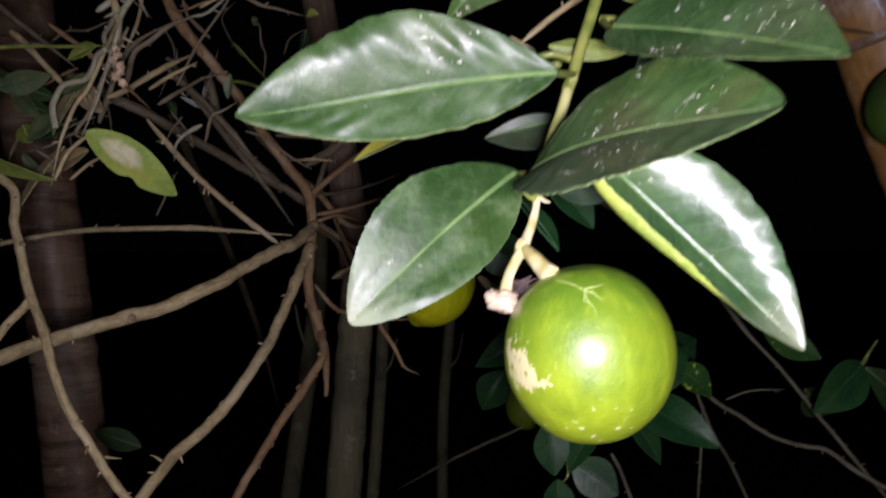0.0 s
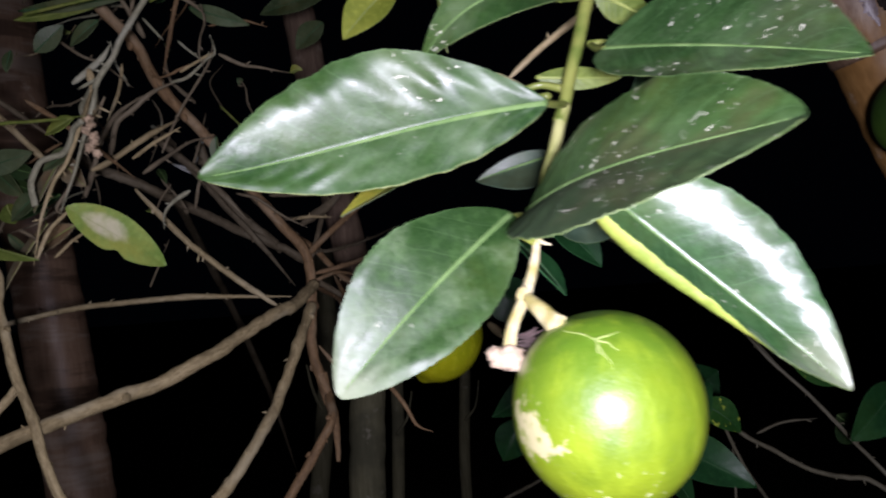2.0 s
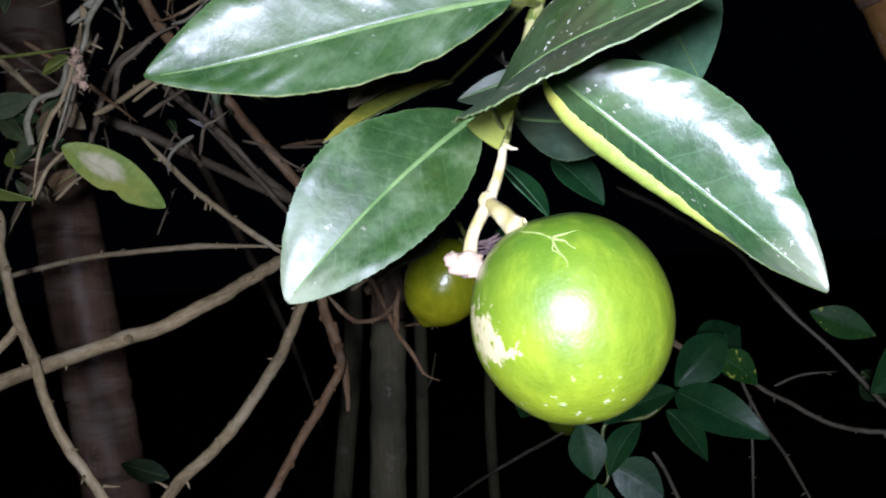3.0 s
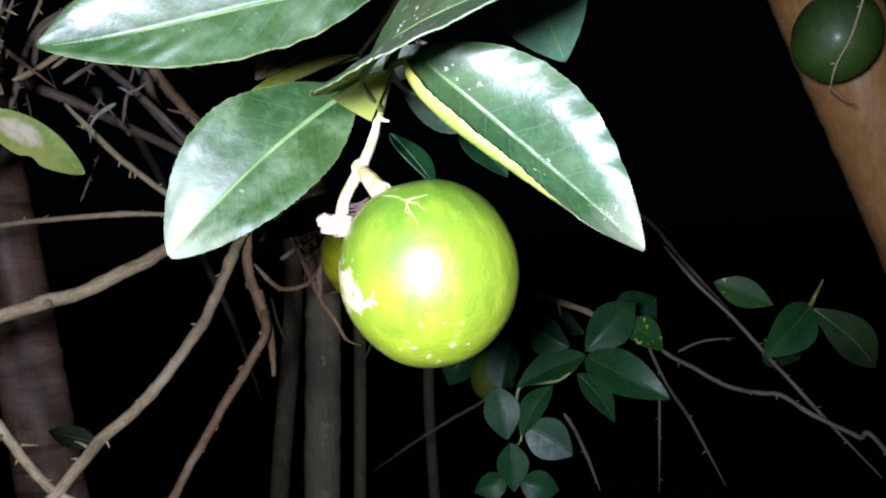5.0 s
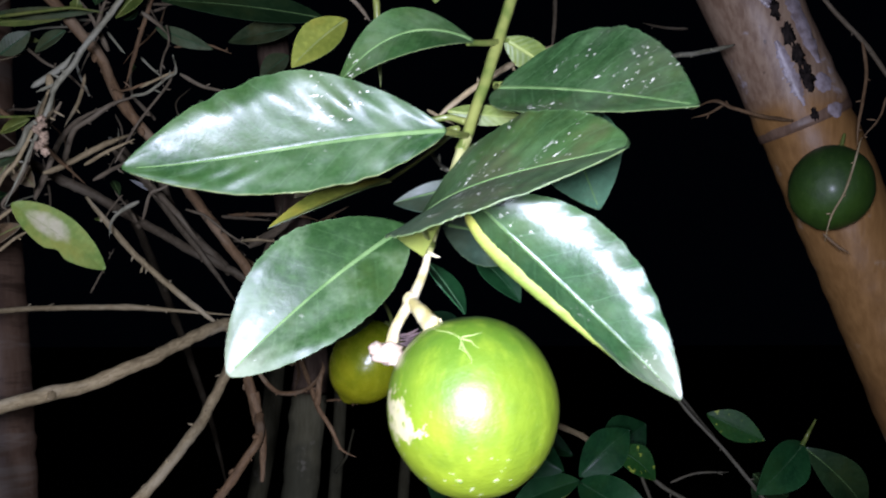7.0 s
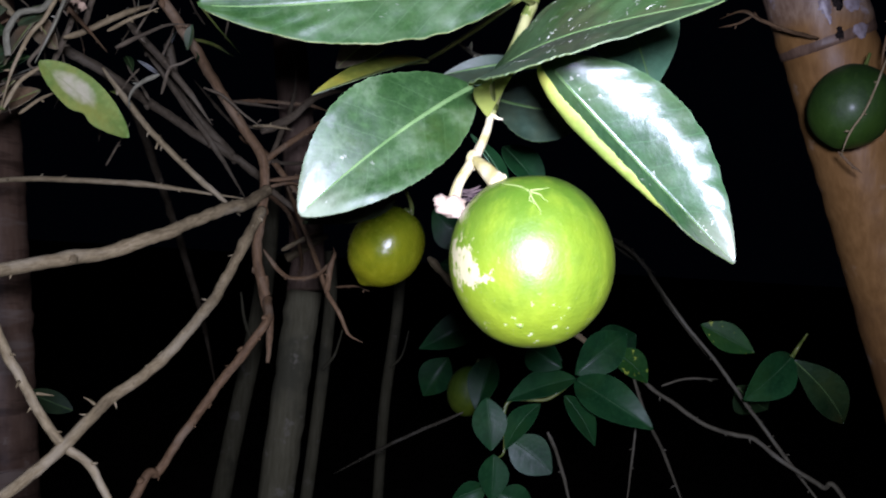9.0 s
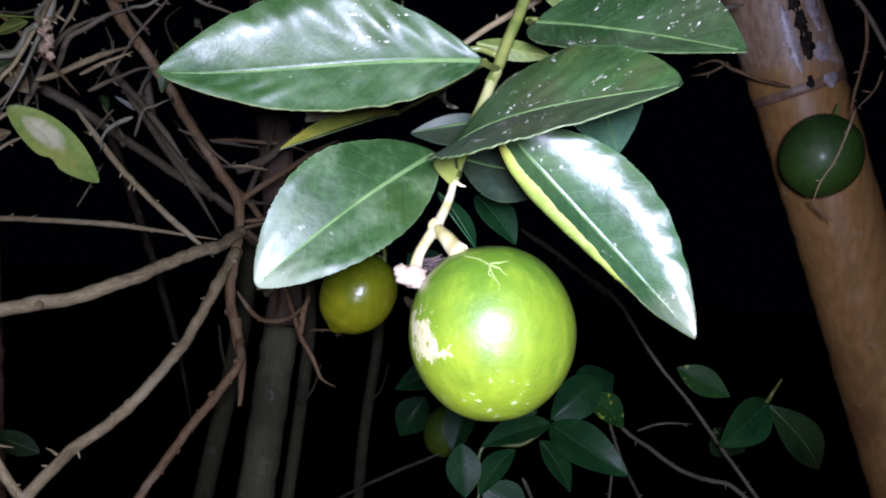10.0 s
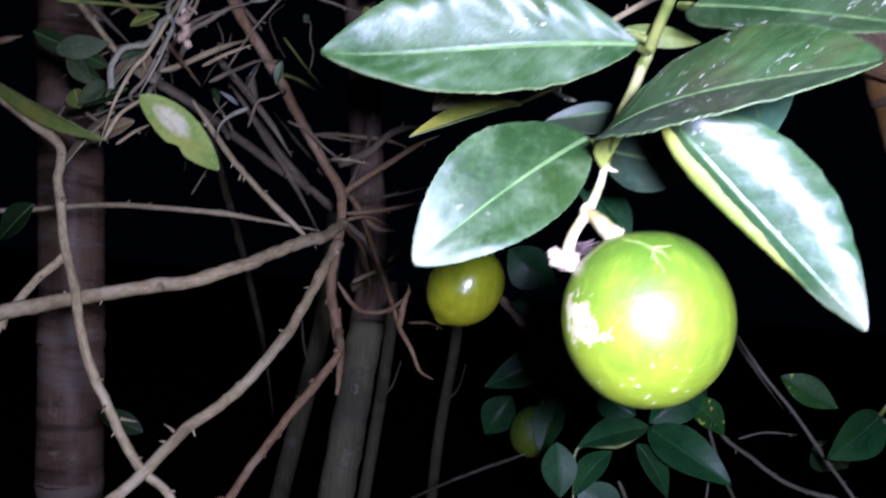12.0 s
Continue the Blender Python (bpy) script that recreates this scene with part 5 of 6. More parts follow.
leaf(tangle, (-0.044, 0.660, 1.473), (-0.173, 0.620, 1.470), 0.4, 0.03, 0.0, 0.0174, 0.0174, (0.1, 0.1), (0, 0), LEAF_SHADE, small=True)
leaf(tangle, (-0.091, 0.800, 1.523), (-0.161, 0.800, 1.506), 0.3, 0.03, 0.0, 0.0156, 0.0156, (0.2, 0.2), (0, 0), LEAF_DIM, small=True)
leaf(tangle, (-0.098, 0.800, 1.493), (-0.127, 0.800, 1.467), 0.3, 0.03, 0.0, 0.0138, 0.0138, (0.2, 0.2), (0, 0), LEAF_DIM, small=True)
leaf(tangle, (-0.176, 0.620, 1.447), (-0.129, 0.620, 1.429), 0.4, 0.03, 0.0, 0.0068, 0.0068, (0.2, 0.2), (0, 0), LEAF_DIM, small=True)
leaf(tangle, (-0.266, 0.560, 1.400), (-0.245, 0.560, 1.418), 0.4, 0.03, 0.0, 0.0074, 0.0074, (0.2, 0.2), (0, 0), LEAF_DIM, small=True)
leaf(tangle, (-0.271, 0.550, 1.426), (-0.191, 0.550, 1.430), 0.5, 0.03, 0.0, 0.0045, 0.0045, (0.2, 0.2), (0, 0), LEAF_DIM, small=True)
leaf(tangle, (-0.280, 0.560, 1.424), (-0.219, 0.560, 1.429), 0.5, 0.03, 0.0, 0.0037, 0.0037, (0.2, 0.2), (0, 0), LEAF_OLIVE, small=True)
leaf(tangle, (-0.222, 0.520, 1.341), (-0.241, 0.520, 1.331), 0.5, 0.03, 0.0, 0.0064, 0.0064, (0.2, 0.2), (0, 0), LEAF_OLIVE, small=True)
leaf(tangle, (-0.227, 0.530, 1.323), (-0.249, 0.530, 1.310), 0.5, 0.03, 0.0, 0.0074, 0.0074, (0.2, 0.2), (0, 0), LEAF_DIM, small=True)
leaf(tangle, (-0.253, 0.560, 1.327), (-0.235, 0.560, 1.303), 0.4, 0.03, 0.0, 0.0096, 0.0096, (0.2, 0.2), (0, 0), LEAF_DRY, small=True)
leaf(tangle, (-0.322, 0.600, 1.329), (-0.300, 0.600, 1.307), 0.4, 0.03, 0.0, 0.0084, 0.0084, (0.2, 0.2), (0, 0), LEAF_DIM, small=True)
leaf(tangle, (-0.313, 0.600, 1.302), (-0.307, 0.600, 1.287), 0.3, 0.03, 0.0, 0.0090, 0.0090, (0.2, 0.2), (0, 0), LEAF_OLIVE, small=True)
leaf(tangle, (-0.272, 0.620, 1.285), (-0.311, 0.620, 1.263), 0.5, 0.03, 0.0, 0.0101, 0.0101, (0.2, 0.2), (0, 0), LEAF_DRY, small=True)
leaf(tangle, (-0.277, 0.550, 1.399), (-0.281, 0.550, 1.384), 0.3, 0.03, 0.0, 0.0050, 0.0050, (0.2, 0.2), (0, 0), LEAF_DIM, small=True)
leaf(tangle, (-0.321, 0.580, 1.325), (-0.281, 0.580, 1.335), 0.4, 0.03, 0.0, 0.0090, 0.0090, (0.2, 0.2), (0, 0), LEAF_DIM, small=True)
leaf(tangle, (-0.351, 0.600, 1.344), (-0.309, 0.600, 1.330), 0.4, 0.03, 0.0, 0.0084, 0.0084, (0.2, 0.2), (0, 0), LEAF_SHADE, small=True)
leaf(tangle, (-0.278, 0.580, 1.305), (-0.299, 0.580, 1.286), 0.4, 0.03, 0.0, 0.0090, 0.0090, (0.2, 0.2), (0, 0), LEAF_DIM, small=True)
branch(tangle, "twig", [(-0.188, 0.487, 1.356), (-0.196, 0.487, 1.352), (-0.203, 0.487, 1.349)], 0.0012, 0.0011, BARK_LICHEN)
branch(tangle, "twig", [(-0.244, 0.620, 1.330), (-0.237, 0.620, 1.360), (-0.222, 0.620, 1.372), (-0.207, 0.620, 1.383), (-0.185, 0.630, 1.395)], 0.0026, 0.0020, BARK_GREY)
branch(tangle, "twig", [(-0.210, 0.580, 1.324), (-0.196, 0.580, 1.333), (-0.186, 0.580, 1.338), (-0.174, 0.580, 1.344)], 0.0016, 0.0011, BARK_PALE)
branch(tangle, "twig", [(-0.186, 0.600, 1.383), (-0.173, 0.600, 1.386), (-0.159, 0.600, 1.398), (-0.152, 0.600, 1.403), (-0.155, 0.600, 1.417)], 0.0014, 0.0010, BARK_LICHEN)
branch(tangle, "twig", [(-0.179, 0.600, 1.414), (-0.171, 0.600, 1.406), (-0.161, 0.600, 1.397)], 0.0011, 0.0008, BARK_LICHEN)
branch(tangle, "twig", [(-0.182, 0.540, 1.410), (-0.174, 0.540, 1.400), (-0.169, 0.540, 1.394)], 0.0011, 0.0008, BARK_LICHEN)
branch(tangle, "twig", [(-0.276, 0.600, 1.429), (-0.255, 0.600, 1.411), (-0.235, 0.600, 1.400), (-0.215, 0.600, 1.382)], 0.0014, 0.0011, BARK_GREY)
branch(tangle, "tendril", [(-0.239, 0.500, 1.283), (-0.241, 0.500, 1.293), (-0.240, 0.500, 1.300), (-0.235, 0.500, 1.309), (-0.228, 0.500, 1.312), (-0.220, 0.500, 1.314), (-0.213, 0.495, 1.320), (-0.208, 0.490, 1.326), (-0.201, 0.485, 1.329)], 0.0020, 0.0018, BARK_LICHEN)
branch(tangle, "twig", [(-0.222, 0.520, 1.363), (-0.212, 0.520, 1.370), (-0.203, 0.520, 1.377), (-0.196, 0.520, 1.387)], 0.0023, 0.0025, BARK_LICHEN)
branch(tangle, "twig", [(-0.206, 0.520, 1.366), (-0.212, 0.520, 1.355), (-0.215, 0.515, 1.345), (-0.209, 0.510, 1.334), (-0.202, 0.500, 1.319)], 0.0021, 0.0016, BARK_LICHEN)
branch(tangle, "twig", [(-0.377, 0.660, 1.421), (-0.353, 0.660, 1.400), (-0.336, 0.670, 1.386), (-0.311, 0.680, 1.364)], 0.0031, 0.0026, BARK_GREY)
branch(tangle, "twig", [(-0.273, 0.640, 1.309), (-0.265, 0.640, 1.331), (-0.256, 0.640, 1.357), (-0.241, 0.640, 1.376), (-0.217, 0.640, 1.389)], 0.0028, 0.0021, BARK_GREY)
branch(tangle, "twig", [(-0.283, 0.560, 1.277), (-0.271, 0.560, 1.269), (-0.264, 0.560, 1.256)], 0.0016, 0.0013, BARK_GREY)
branch(tangle, "twig", [(-0.254, 0.550, 1.255), (-0.242, 0.550, 1.265), (-0.230, 0.550, 1.272)], 0.0015, 0.0010, BARK_PALE)
branch(tangle, "twig", [(-0.256, 0.750, 1.379), (-0.231, 0.760, 1.354), (-0.208, 0.780, 1.329), (-0.183, 0.800, 1.295)], 0.0041, 0.0034, BARK_GREY)
branch(tangle, "twig", [(-0.175, 0.850, 1.330), (-0.151, 0.850, 1.328), (-0.121, 0.850, 1.326)], 0.0023, 0.0016, BARK_GREY)
branch(tangle, "twig", [(-0.163, 0.850, 1.304), (-0.136, 0.850, 1.302)], 0.0021, 0.0015, BARK_GREY)
leaf(tangle, (-0.173, 0.520, 1.445), (-0.183, 0.520, 1.421), 0.3, 0.03, 0.0, 0.0107, 0.0107, (0.2, 0.2), (0, 0), LEAF_SHADE, small=True)
leaf(tangle, (-0.152, 0.530, 1.441), (-0.173, 0.530, 1.416), 0.3, 0.03, 0.0, 0.0099, 0.0099, (0.2, 0.2), (0, 0), LEAF_OLIVE, small=True)
leaf(tangle, (-0.220, 0.560, 1.419), (-0.241, 0.560, 1.402), 0.4, 0.03, 0.0, 0.0074, 0.0074, (0.2, 0.2), (0, 0), LEAF_DIM, small=True)
leaf(tangle, (-0.314, 0.600, 1.331), (-0.288, 0.600, 1.322), 0.4, 0.03, 0.0, 0.0070, 0.0070, (0.2, 0.2), (0, 0), LEAF_SHADE, small=True)
leaf(tangle, (-0.327, 0.620, 1.325), (-0.300, 0.620, 1.313), 0.4, 0.03, 0.0, 0.0073, 0.0073, (0.2, 0.2), (0, 0), LEAF_SHADE, small=True)
leaf(tangle, (-0.262, 0.560, 1.280), (-0.306, 0.570, 1.224), 0.9, 0.03, 0.0, 0.0111, 0.0111, (0.2, 0.2), (0, 0), LEAF_DRY, small=True)
leaf(tangle, (-0.236, 0.530, 1.317), (-0.256, 0.530, 1.283), 0.8, 0.03, 0.0, 0.0109, 0.0109, (0.2, 0.2), (0, 0), LEAF_DRY, small=True)
leaf(tangle, (-0.272, 0.600, 1.306), (-0.306, 0.600, 1.289), 0.5, 0.03, 0.0, 0.0074, 0.0074, (0.2, 0.2), (0, 0), LEAF_SHADE, small=True)
leaf(tangle, (-0.398, 0.720, 1.217), (-0.425, 0.720, 1.181), 0.5, 0.03, 0.0, 0.0177, 0.0177, (0.2, 0.2), (0, 0), LEAF_SHADE, small=True)
leaf(tangle, (-0.339, 0.900, 0.982), (-0.394, 0.900, 1.001), 0.4, 0.03, 0.0, 0.0126, 0.0126, (0.2, 0.2), (0, 0), LEAF_SHADE, small=True)

# thin crooked twiglets that fill the tangle
scatter = random.Random(11)
for k in range(28):
    spot = Vector((scatter.uniform(-0.36, -0.15), scatter.uniform(0.52, 0.80), scatter.uniform(1.29, 1.50)))
    heading = Vector((scatter.uniform(-1, 1), scatter.uniform(-0.4, 0.4), scatter.uniform(-1, 1))).normalized()
    line = [spot]
    for i in range(scatter.randint(2, 4)):
        heading = (heading + 0.55 * Vector((scatter.uniform(-1, 1), scatter.uniform(-0.5, 0.5), scatter.uniform(-1, 1)))).normalized()
        line.append(line[-1] + heading * scatter.uniform(0.010, 0.024))
    branch(tangle, "twig", line, scatter.uniform(0.0010, 0.0026), 0.0008, scatter.choice((BARK_GREY, BARK_LICHEN, BARK_GREY, BARK_GREY)))
    if scatter.random() < 0.6:
        end = line[-1]
        droop = Vector((scatter.uniform(-0.02, 0.02), scatter.uniform(-0.01, 0.01), scatter.uniform(-0.022, 0.004)))
        leaf(tangle, end, end + droop, scatter.uniform(-1.0, 1.0), scatter.uniform(-0.1, 0.25), 0.0, scatter.uniform(0.003, 0.0075), 0.0050, (scatter.uniform(0.1, 0.9), 0.4), (0, 0), scatter.choice((LEAF_SHADE, LEAF_DIM, LEAF_OLIVE, LEAF_SHADE)), small=True)

# leafy shoot behind and below the fruit
shoot = thing("leafy_shoot", (0.42, 0.80, 0.0), "thin woody shoot with small dark green leaves", "shrub")
branch(shoot, "twig", [(0.281, 0.800, 1.162), (0.307, 0.785, 1.122), (0.335, 0.774, 1.089), (0.361, 0.760, 1.051), (0.384, 0.740, 1.016), (0.403, 0.720, 0.986), (0.430, 0.700, 0.948)], 0.0018, 0.0024, BARK_SHADE)
branch(shoot, "twig", [(0.240, 0.750, 1.086), (0.262, 0.758, 1.063), (0.285, 0.750, 1.048), (0.310, 0.735, 1.032), (0.337, 0.725, 1.025), (0.355, 0.720, 1.022), (0.379, 0.710, 1.004), (0.410, 0.700, 0.986), (0.435, 0.690, 0.965), (0.600, 0.720, 0.700), (0.500, 0.780, 0.300), (0.420, 0.800, -0.020)], 0.0022, 0.0026, BARK_SHADE)
branch(shoot, "twig", [(0.270, 0.740, 1.065), (0.294, 0.740, 1.073), (0.325, 0.740, 1.074)], 0.00135, 0.000975, BARK_SHADE)
branch(shoot, "twig", [(0.142, 0.740, 1.130), (0.163, 0.745, 1.119), (0.192, 0.750, 1.106), (0.215, 0.752, 1.088), (0.240, 0.750, 1.086)], 0.0034, 0.0028, BARK_PALE)
branch(shoot, "twig", [(0.163, 0.745, 1.118), (0.165, 0.745, 1.105)], 0.0016, 0.001, BARK_PALE)
branch(shoot, "twig", [(0.240, 0.750, 1.086), (0.261, 0.760, 1.036), (0.289, 0.770, 0.989), (0.321, 0.780, 0.922)], 0.00165, 0.00195, BARK_SHADE)
branch(shoot, "twig", [(0.267, 0.800, 1.045), (0.266, 0.800, 1.006), (0.260, 0.800, 0.916)], 0.00135, 0.0015, BARK_SHADE)
branch(shoot, "twig", [(0.158, 0.720, 1.020), (0.173, 0.730, 0.991), (0.190, 0.740, 0.941)], 0.0018, 0.0021, BARK_SHADE)
branch(shoot, "twig", [(0.181, 0.720, 1.069), (0.155, 0.720, 1.050), (0.119, 0.720, 1.045), (0.118, 0.715, 1.003), (0.107, 0.710, 0.995)], 0.0016, 0.0016, STEM_GREEN)
branch(shoot, "twig", [(0.181, 0.720, 1.069), (0.206, 0.740, 1.074), (0.225, 0.750, 1.087)], 0.0018, 0.002, STEM_GREEN)
branch(shoot, "twig", [(0.262, 0.950, 1.220), (0.309, 0.950, 1.188), (0.348, 0.950, 1.135), (0.401, 0.950, 1.072)], 0.003, 0.003, BARK_SHADE)
branch(shoot, "twig", [(0.211, 1.100, 1.281), (0.278, 1.100, 1.241), (0.329, 1.100, 1.204), (0.380, 1.100, 1.174)], 0.0044, 0.003, BARK_SHADE)
branch(shoot, "twig", [(0.046, 0.900, 1.176), (0.074, 0.900, 1.150), (0.103, 0.880, 1.122)], 0.0058, 0.0046, BARK_PALE)
branch(shoot, "twig", [(0.105, 0.880, 1.119), (0.105, 0.880, 1.157), (0.111, 0.880, 1.182)], 0.0026, 0.002, BARK_SHADE)
branch(shoot, "twig", [(0.106, 1.000, 0.982), (0.020, 1.100, 0.916), (-0.066, 1.200, 0.842)], 0.0024, 0.0026, BARK_SHADE)
branch(shoot, "bud", [(0.376, 0.700, 1.103), (0.382, 0.700, 1.113), (0.384, 0.690, 1.126)], 0.0022, 0.0008, STEM_GREEN)
leaf(shoot, (0.181, 0.720, 1.074), (0.231, 0.731, 1.114), -0.21, 0.089, 0.030, 0.0198, 0.0204, (0.48, 0.25), (0, 0), LEAF_DARK, small=True, q=0.92, p=0.94)
leaf(shoot, (0.181, 0.720, 1.070), (0.240, 0.668, 1.037), -0.40, 0.108, -0.039, 0.0202, 0.0212, (0.29, 0.24), (0, 0), LEAF_DARK, small=True, q=0.85, p=0.85)
leaf(shoot, (0.224, 0.750, 1.094), (0.256, 0.740, 1.067), -0.45, 0.110, 0.027, 0.0160, 0.0145, (0.16, 0.14), (0, 0), LEAF_SPOT, small=True, q=0.87, p=0.82)
leaf(shoot, (0.182, 0.720, 1.071), (0.115, 0.700, 1.050), 0.66, 0.025, -0.028, 0.0165, 0.0151, (0.49, 0.53), (0, 0), LEAF_DARK, small=True, q=0.93, p=0.91)
leaf(shoot, (0.135, 0.720, 1.098), (0.164, 0.700, 1.082), 0.09, 0.113, 0.019, 0.0193, 0.0177, (0.49, 0.35), (0, 0), LEAF_DARK, small=True, q=0.87, p=0.84)
leaf(shoot, (0.209, 1.300, 1.157), (0.237, 1.300, 1.094), -0.00, 0.036, 0.010, 0.0254, 0.0241, (0.10, 0.07), (0, 0), LEAF_DARK, small=True, q=0.97, p=0.88)
leaf(shoot, (0.174, 0.730, 1.053), (0.203, 0.720, 1.009), -0.73, 0.058, 0.020, 0.0172, 0.0148, (0.12, 0.12), (0, 0), LEAF_DARK, small=True, q=0.98, p=0.82)
leaf(shoot, (0.098, 0.710, 1.051), (0.104, 0.700, 1.005), -0.10, 0.044, 0.008, 0.0159, 0.0162, (0.10, 0.11), (0, 0), LEAF_DARK, small=True, q=0.88, p=0.92)
leaf(shoot, (0.150, 0.720, 1.046), (0.118, 0.710, 1.004), 0.80, 0.113, -0.016, 0.0131, 0.0136, (0.24, 0.14), (0, 0), LEAF_DARK, small=True, q=0.96, p=0.92)
leaf(shoot, (0.121, 0.715, 1.013), (0.161, 0.704, 0.986), -0.05, 0.004, 0.045, 0.0183, 0.0190, (0.14, 0.14), (0, 0), LEAF_DARK, small=True, q=0.90, p=0.94)
leaf(shoot, (0.108, 0.710, 1.000), (0.107, 0.700, 0.959), -0.27, 0.037, -0.018, 0.0150, 0.0151, (0.17, 0.16), (0, 0), LEAF_DARK, small=True, q=1.00, p=0.84)
leaf(shoot, (0.114, 0.720, 0.962), (0.149, 0.720, 0.952), -0.12, 0.118, 0.003, 0.0148, 0.0156, (0.26, 0.26), (0, 0), LEAF_DARK, small=True, q=0.92, p=0.87)
leaf(shoot, (0.104, 0.720, 0.968), (0.073, 0.720, 0.955), -0.11, 0.110, -0.047, 0.0135, 0.0121, (0.30, 0.28), (0, 0), LEAF_DARK, small=True, q=0.99, p=0.90)
leaf(shoot, (0.321, 0.780, 1.124), (0.372, 0.765, 1.099), -0.20, 0.013, -0.007, 0.0154, 0.0142, (0.16, 0.12), (0, 0), LEAF_SPOT, small=True, q=1.00, p=0.93)
leaf(shoot, (0.382, 0.710, 1.103), (0.327, 0.688, 1.063), 0.03, 0.054, -0.001, 0.0204, 0.0198, (0.39, 0.29), (0, 0), LEAF_DARK, small=True, q=0.87, p=0.87)
leaf(shoot, (0.382, 0.710, 1.100), (0.446, 0.730, 1.039), -0.06, 0.115, 0.013, 0.0192, 0.0185, (0.30, 0.20), (0, 0), LEAF_SHADE, small=True, q=0.97, p=0.93)
leaf(shoot, (0.129, 0.950, 1.117), (0.043, 0.950, 1.065), 0.20, 0.094, 0.027, 0.0215, 0.0218, (0.38, 0.27), (0, 0), LEAF_DARK, small=True, q=0.96, p=0.86)
leaf(shoot, (0.114, 1.080, 1.096), (0.242, 1.050, 1.047), -0.31, 0.092, 0.019, 0.0276, 0.0264, (0.22, 0.18), (0, 0), LEAF_DARK, small=True, q=0.85, p=0.89)
leaf(shoot, (0.091, 1.100, 1.039), (0.059, 1.100, 0.983), 0.13, 0.081, -0.004, 0.0255, 0.0261, (0.43, 0.30), (0, 0), LEAF_DARK, small=True, q=0.95, p=0.92)
leaf(shoot, (0.139, 1.000, 1.056), (0.120, 0.980, 0.988), 0.53, 0.042, 0.034, 0.0224, 0.0233, (0.45, 0.48), (0, 0), LEAF_DARK, small=True, q=0.93, p=0.89)
leaf(shoot, (0.054, 0.800, 1.169), (0.091, 0.800, 1.164), 0.07, 0.100, 0.044, 0.0108, 0.0109, (0.29, 0.27), (0, 0), LEAF_DARK, small=True, q=0.88, p=0.92)
leaf(shoot, (0.074, 0.510, 1.249), (0.101, 0.500, 1.218), -0.44, 0.080, -0.008, 0.0130, 0.0127, (0.35, 0.33), (0, 0), LEAF_DARK, small=True, q=0.85, p=0.84)
leaf(shoot, (0.097, 0.750, 1.160), (0.125, 0.750, 1.141), 0.16, 0.078, -0.028, 0.0164, 0.0150, (0.37, 0.29), (0, 0), LEAF_DARK, small=True, q=0.88, p=0.83)
leaf(shoot, (0.038, 0.345, 1.228), (0.055, 0.335, 1.204), -1.16, 0.038, -0.032, 0.0107, 0.0114, (0.18, 0.13), (0, 0), LEAF_DARK, small=True, q=0.94, p=0.90)
leaf(shoot, (0.039, 0.700, 1.217), (0.084, 0.700, 1.190), 0.12, 0.108, -0.050, 0.0198, 0.0202, (0.26, 0.15), (0, 0), LEAF_DARK, small=True, q=0.97, p=0.87)
leaf(shoot, (0.268, 1.000, 1.065), (0.325, 1.000, 1.093), -0.02, 0.074, -0.041, 0.0321, 0.0334, (0.32, 0.34), (0, 0), LEAF_DARK, small=True, q=0.97, p=0.87)
leaf(shoot, (0.416, 0.900, 1.047), (0.455, 0.900, 1.021), 0.62, 0.077, -0.013, 0.0242, 0.0241, (0.16, 0.17), (0, 0), LEAF_SHADE, small=True, q=1.00, p=0.90)

# small leaves close behind the green stem
leaf(twig, (0.0590, 0.3450, 1.2621), (0.0240, 0.3450, 1.2535), 0.05, 0.05, 0.0, 0.0170, 0.0050, (0.80, 0.10), (0, 0), LEAF_SHEEN, small=True, label="dark green leaf behind the stem with a shining upper half")
leaf(twig, (0.046, 0.300, 1.282), (0.077, 0.302, 1.280), 0.5, 0.03, 0.0, 0.0042, 0.0042, (0.2, 0.2), (0, 0), LEAF_OLIVE, small=True, label='small yellow-green leaf behind the stem')
branch(twig, "petiole", [(0.040, 0.285, 1.274), (0.046, 0.285, 1.275), (0.052, 0.283, 1.273)], 0.0011, 0.0014, STEM_GREEN)

# a dead twig with small spurs beside the bamboo pole, and the stalk of the dark lime
side = thing("dead_twig", (0.43, 0.72, 1.39), "thin dead forked twigs against the bamboo pole", "twig")
branch(side, "twig", [(0.367, 0.665, 1.387), (0.333, 0.650, 1.386), (0.304, 0.640, 1.390), (0.283, 0.630, 1.393), (0.260, 0.620, 1.382)], 0.0022, 0.0012, BARK_RED)
branch(side, "twig", [(0.293, 0.635, 1.391), (0.278, 0.630, 1.382), (0.263, 0.630, 1.378)], 0.0013, 0.0008, BARK_RED)
branch(side, "twig", [(0.273, 0.560, 1.414), (0.234, 0.530, 1.396), (0.198, 0.500, 1.380), (0.166, 0.470, 1.360), (0.127, 0.440, 1.336)], 0.0018, 0.002, BARK_LICHEN)
branch(side, "twig", [(0.046, 0.400, 1.310), (0.058, 0.400, 1.320), (0.073, 0.400, 1.331), (0.086, 0.400, 1.339), (0.111, 0.420, 1.357)], 0.0016, 0.0022, BARK_PALE)
branch(side, "twig", [(0.040, 0.400, 1.313), (0.047, 0.400, 1.309), (0.055, 0.410, 1.308)], 0.0011, 0.0008, BARK_PALE)
branch(side, "twig", [(0.363, 0.620, 1.499), (0.385, 0.620, 1.469), (0.407, 0.620, 1.443), (0.426, 0.620, 1.414), (0.449, 0.620, 1.374)], 0.002, 0.0022, BARK_GREY)
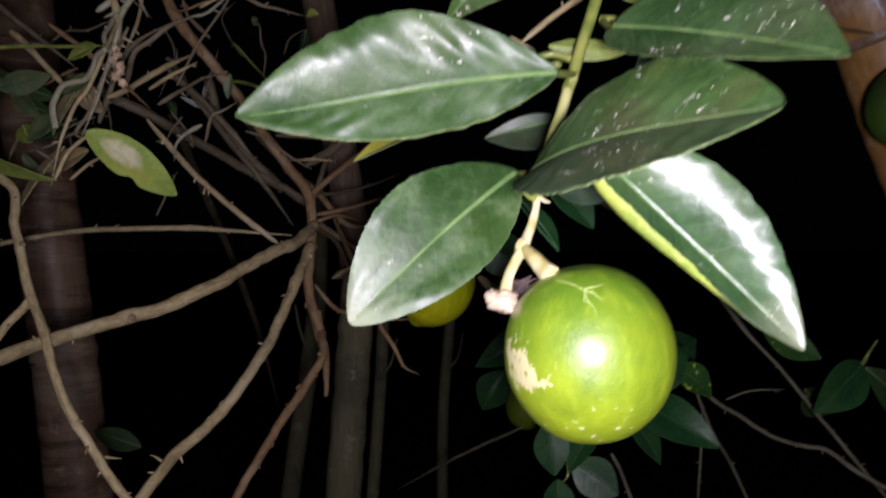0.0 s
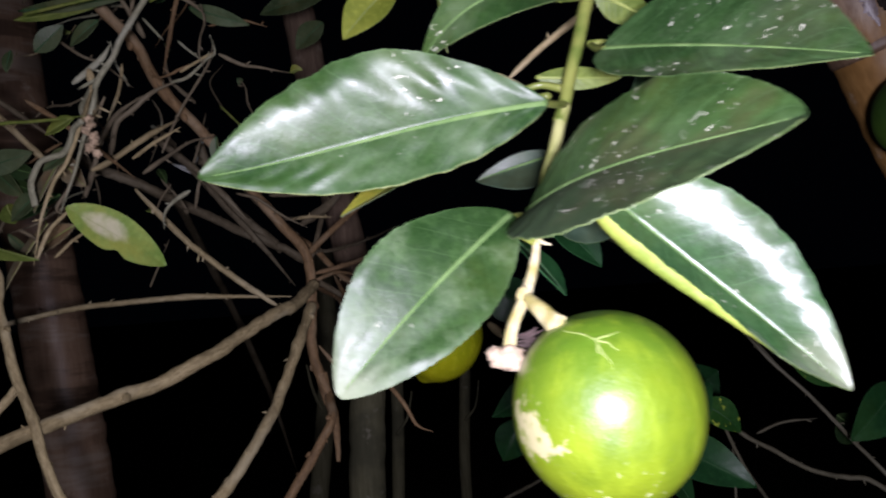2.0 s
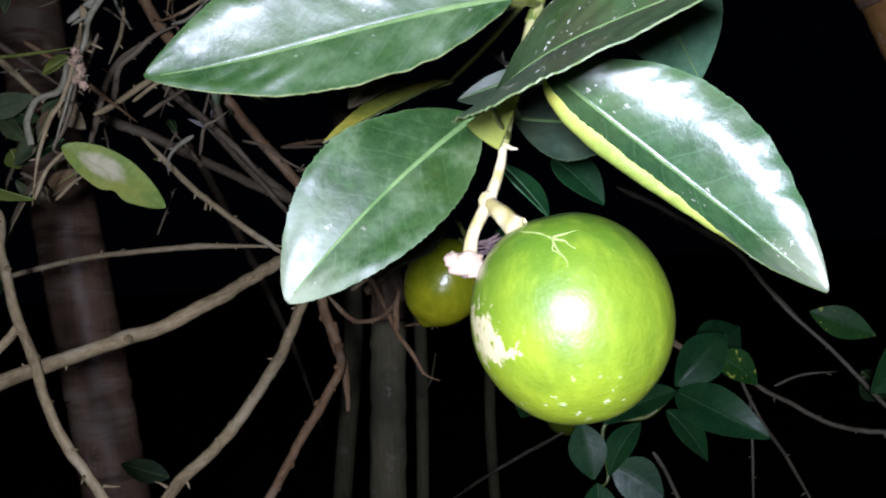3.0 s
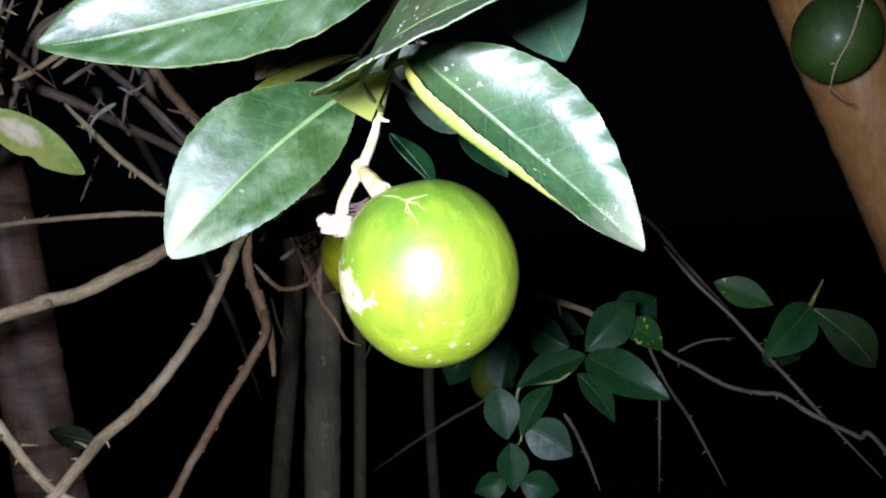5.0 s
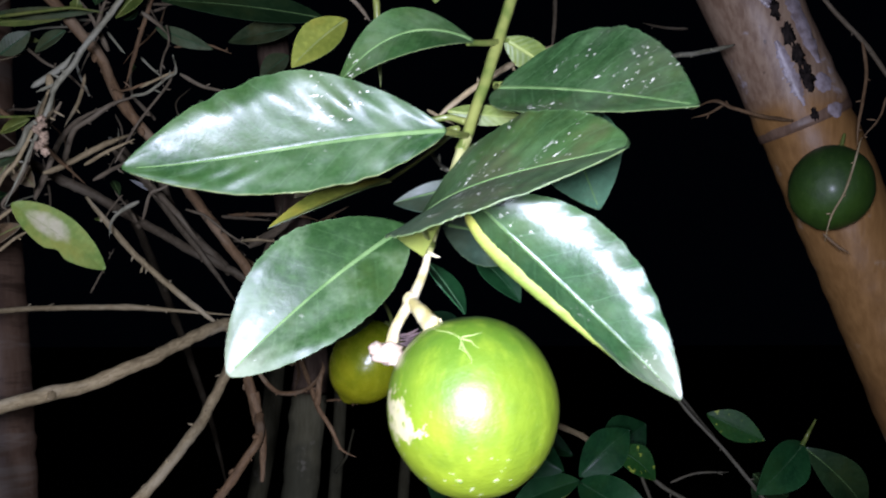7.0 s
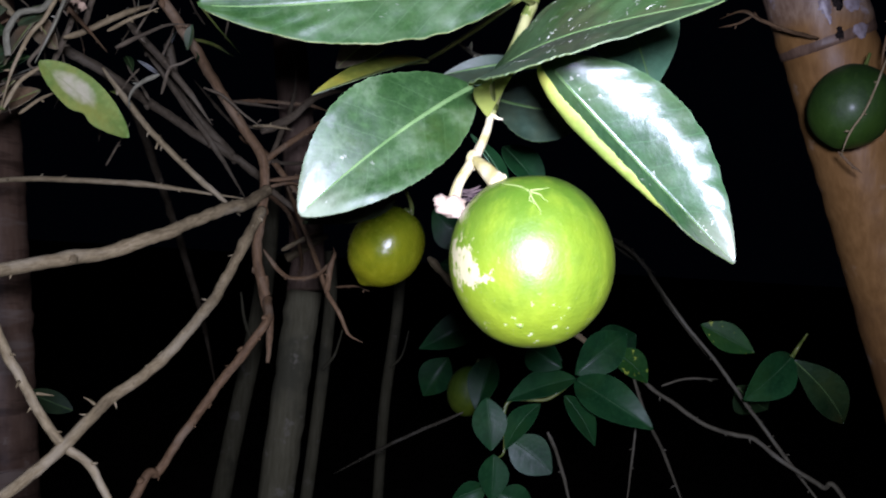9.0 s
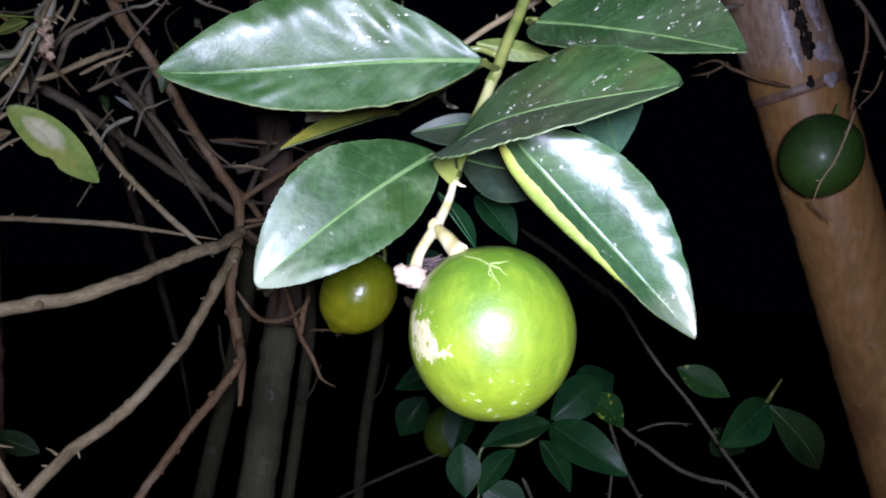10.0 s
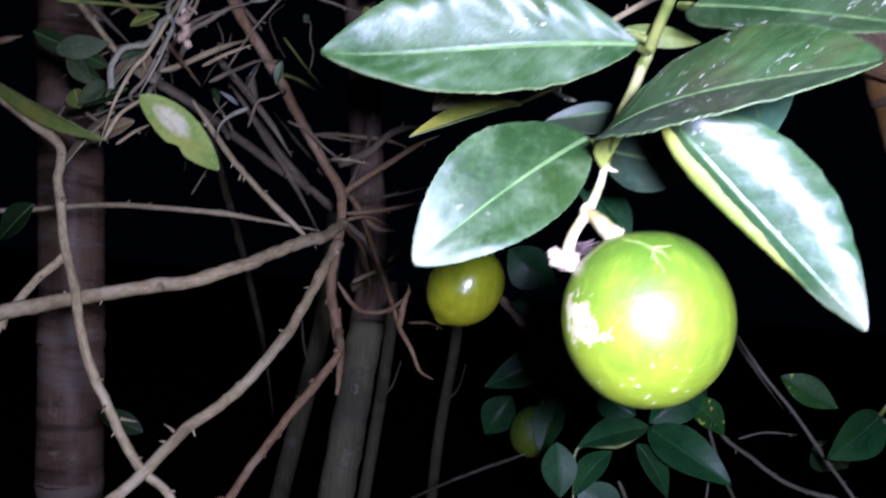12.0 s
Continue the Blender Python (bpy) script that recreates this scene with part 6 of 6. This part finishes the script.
branch(side, "twig", [(0.407, 0.620, 1.443), (0.406, 0.615, 1.417), (0.399, 0.610, 1.391), (0.390, 0.605, 1.366), (0.387, 0.603, 1.349)], 0.0016, 0.0012, BARK_RED)
branch(side, "twig", [(0.424, 0.620, 1.394), (0.414, 0.615, 1.375), (0.392, 0.605, 1.355)], 0.0011, 0.0008, BARK_RED)
branch(side, "twig", [(0.380, 0.585, 1.350), (0.360, 0.575, 1.309), (0.347, 0.575, 1.287), (0.343, 0.580, 1.268)], 0.001, 0.0007, BARK_PALE)
branch(side, "twig", [(0.353, 0.600, 1.277), (0.363, 0.600, 1.268), (0.374, 0.600, 1.261)], 0.0014, 0.001, BARK_RED)
branch(side, "twig", [(0.183, 0.800, 1.588), (0.183, 0.800, 1.536), (0.178, 0.800, 1.495)], 0.0026, 0.002, BARK_GREY)
branch(side, "twig", [(0.013, 0.360, 1.369), (0.015, 0.360, 1.352), (0.016, 0.365, 1.336), (0.017, 0.370, 1.315)], 0.0018, 0.0016, STEM_GREEN)
branch(side, "twig", [(-0.005, 0.400, 1.378), (0.004, 0.400, 1.369), (0.010, 0.400, 1.361)], 0.0014, 0.001, BARK_GREY)
branch(side, "twig", [(0.363, 0.900, 1.569), (0.335, 0.900, 1.570), (0.308, 0.900, 1.576)], 0.002, 0.0016, BARK_GREY)
branch(side, "twig", [(0.0451, 0.5995, 1.3417), (0.0475, 0.5600, 1.3270), (0.0510, 0.5150, 1.3100), (0.0540, 0.4872, 1.3009), (0.0570, 0.4850, 1.3000)], 0.0013, 0.0019, BARK_LICHEN)
# dried flower stalk, knobbly and pinkish brown
stalk = thing("dried_blossom", (-0.1714, 0.4300, 1.3163), "knobbly pinkish-brown dried flower stalk", "blossom")
for k in range(7):
    bm = bmesh.new()
    blob(bm, Vector((-0.1723, 0.4300, 1.3153)).lerp(Vector((-0.1675, 0.4250, 1.2952)), k / 6) + Vector((0.0015 * math.sin(k * 2.3), 0.001 * math.cos(k * 1.7), 0)), 0.0021 + 0.0007 * math.sin(k * 3.1), k * 1.3, 1.0)
    part("floret", bm, DRIED, stalk)
# crusts of scale insects under two leaf edges
for spot in ((0.0796, 0.1814, 1.2360), (0.1046, 0.1991, 1.2533)):
    fleck = thing("scale_fleck", spot, "small white crust at a leaf edge", "crust", "crusts")
    bm = bmesh.new()
    blob(bm, Vector(spot), 0.00042, spot[0] * 50, 0.5, (0.7, 0.7, 1.5))
    part("crust", bm, FLUFF, fleck)
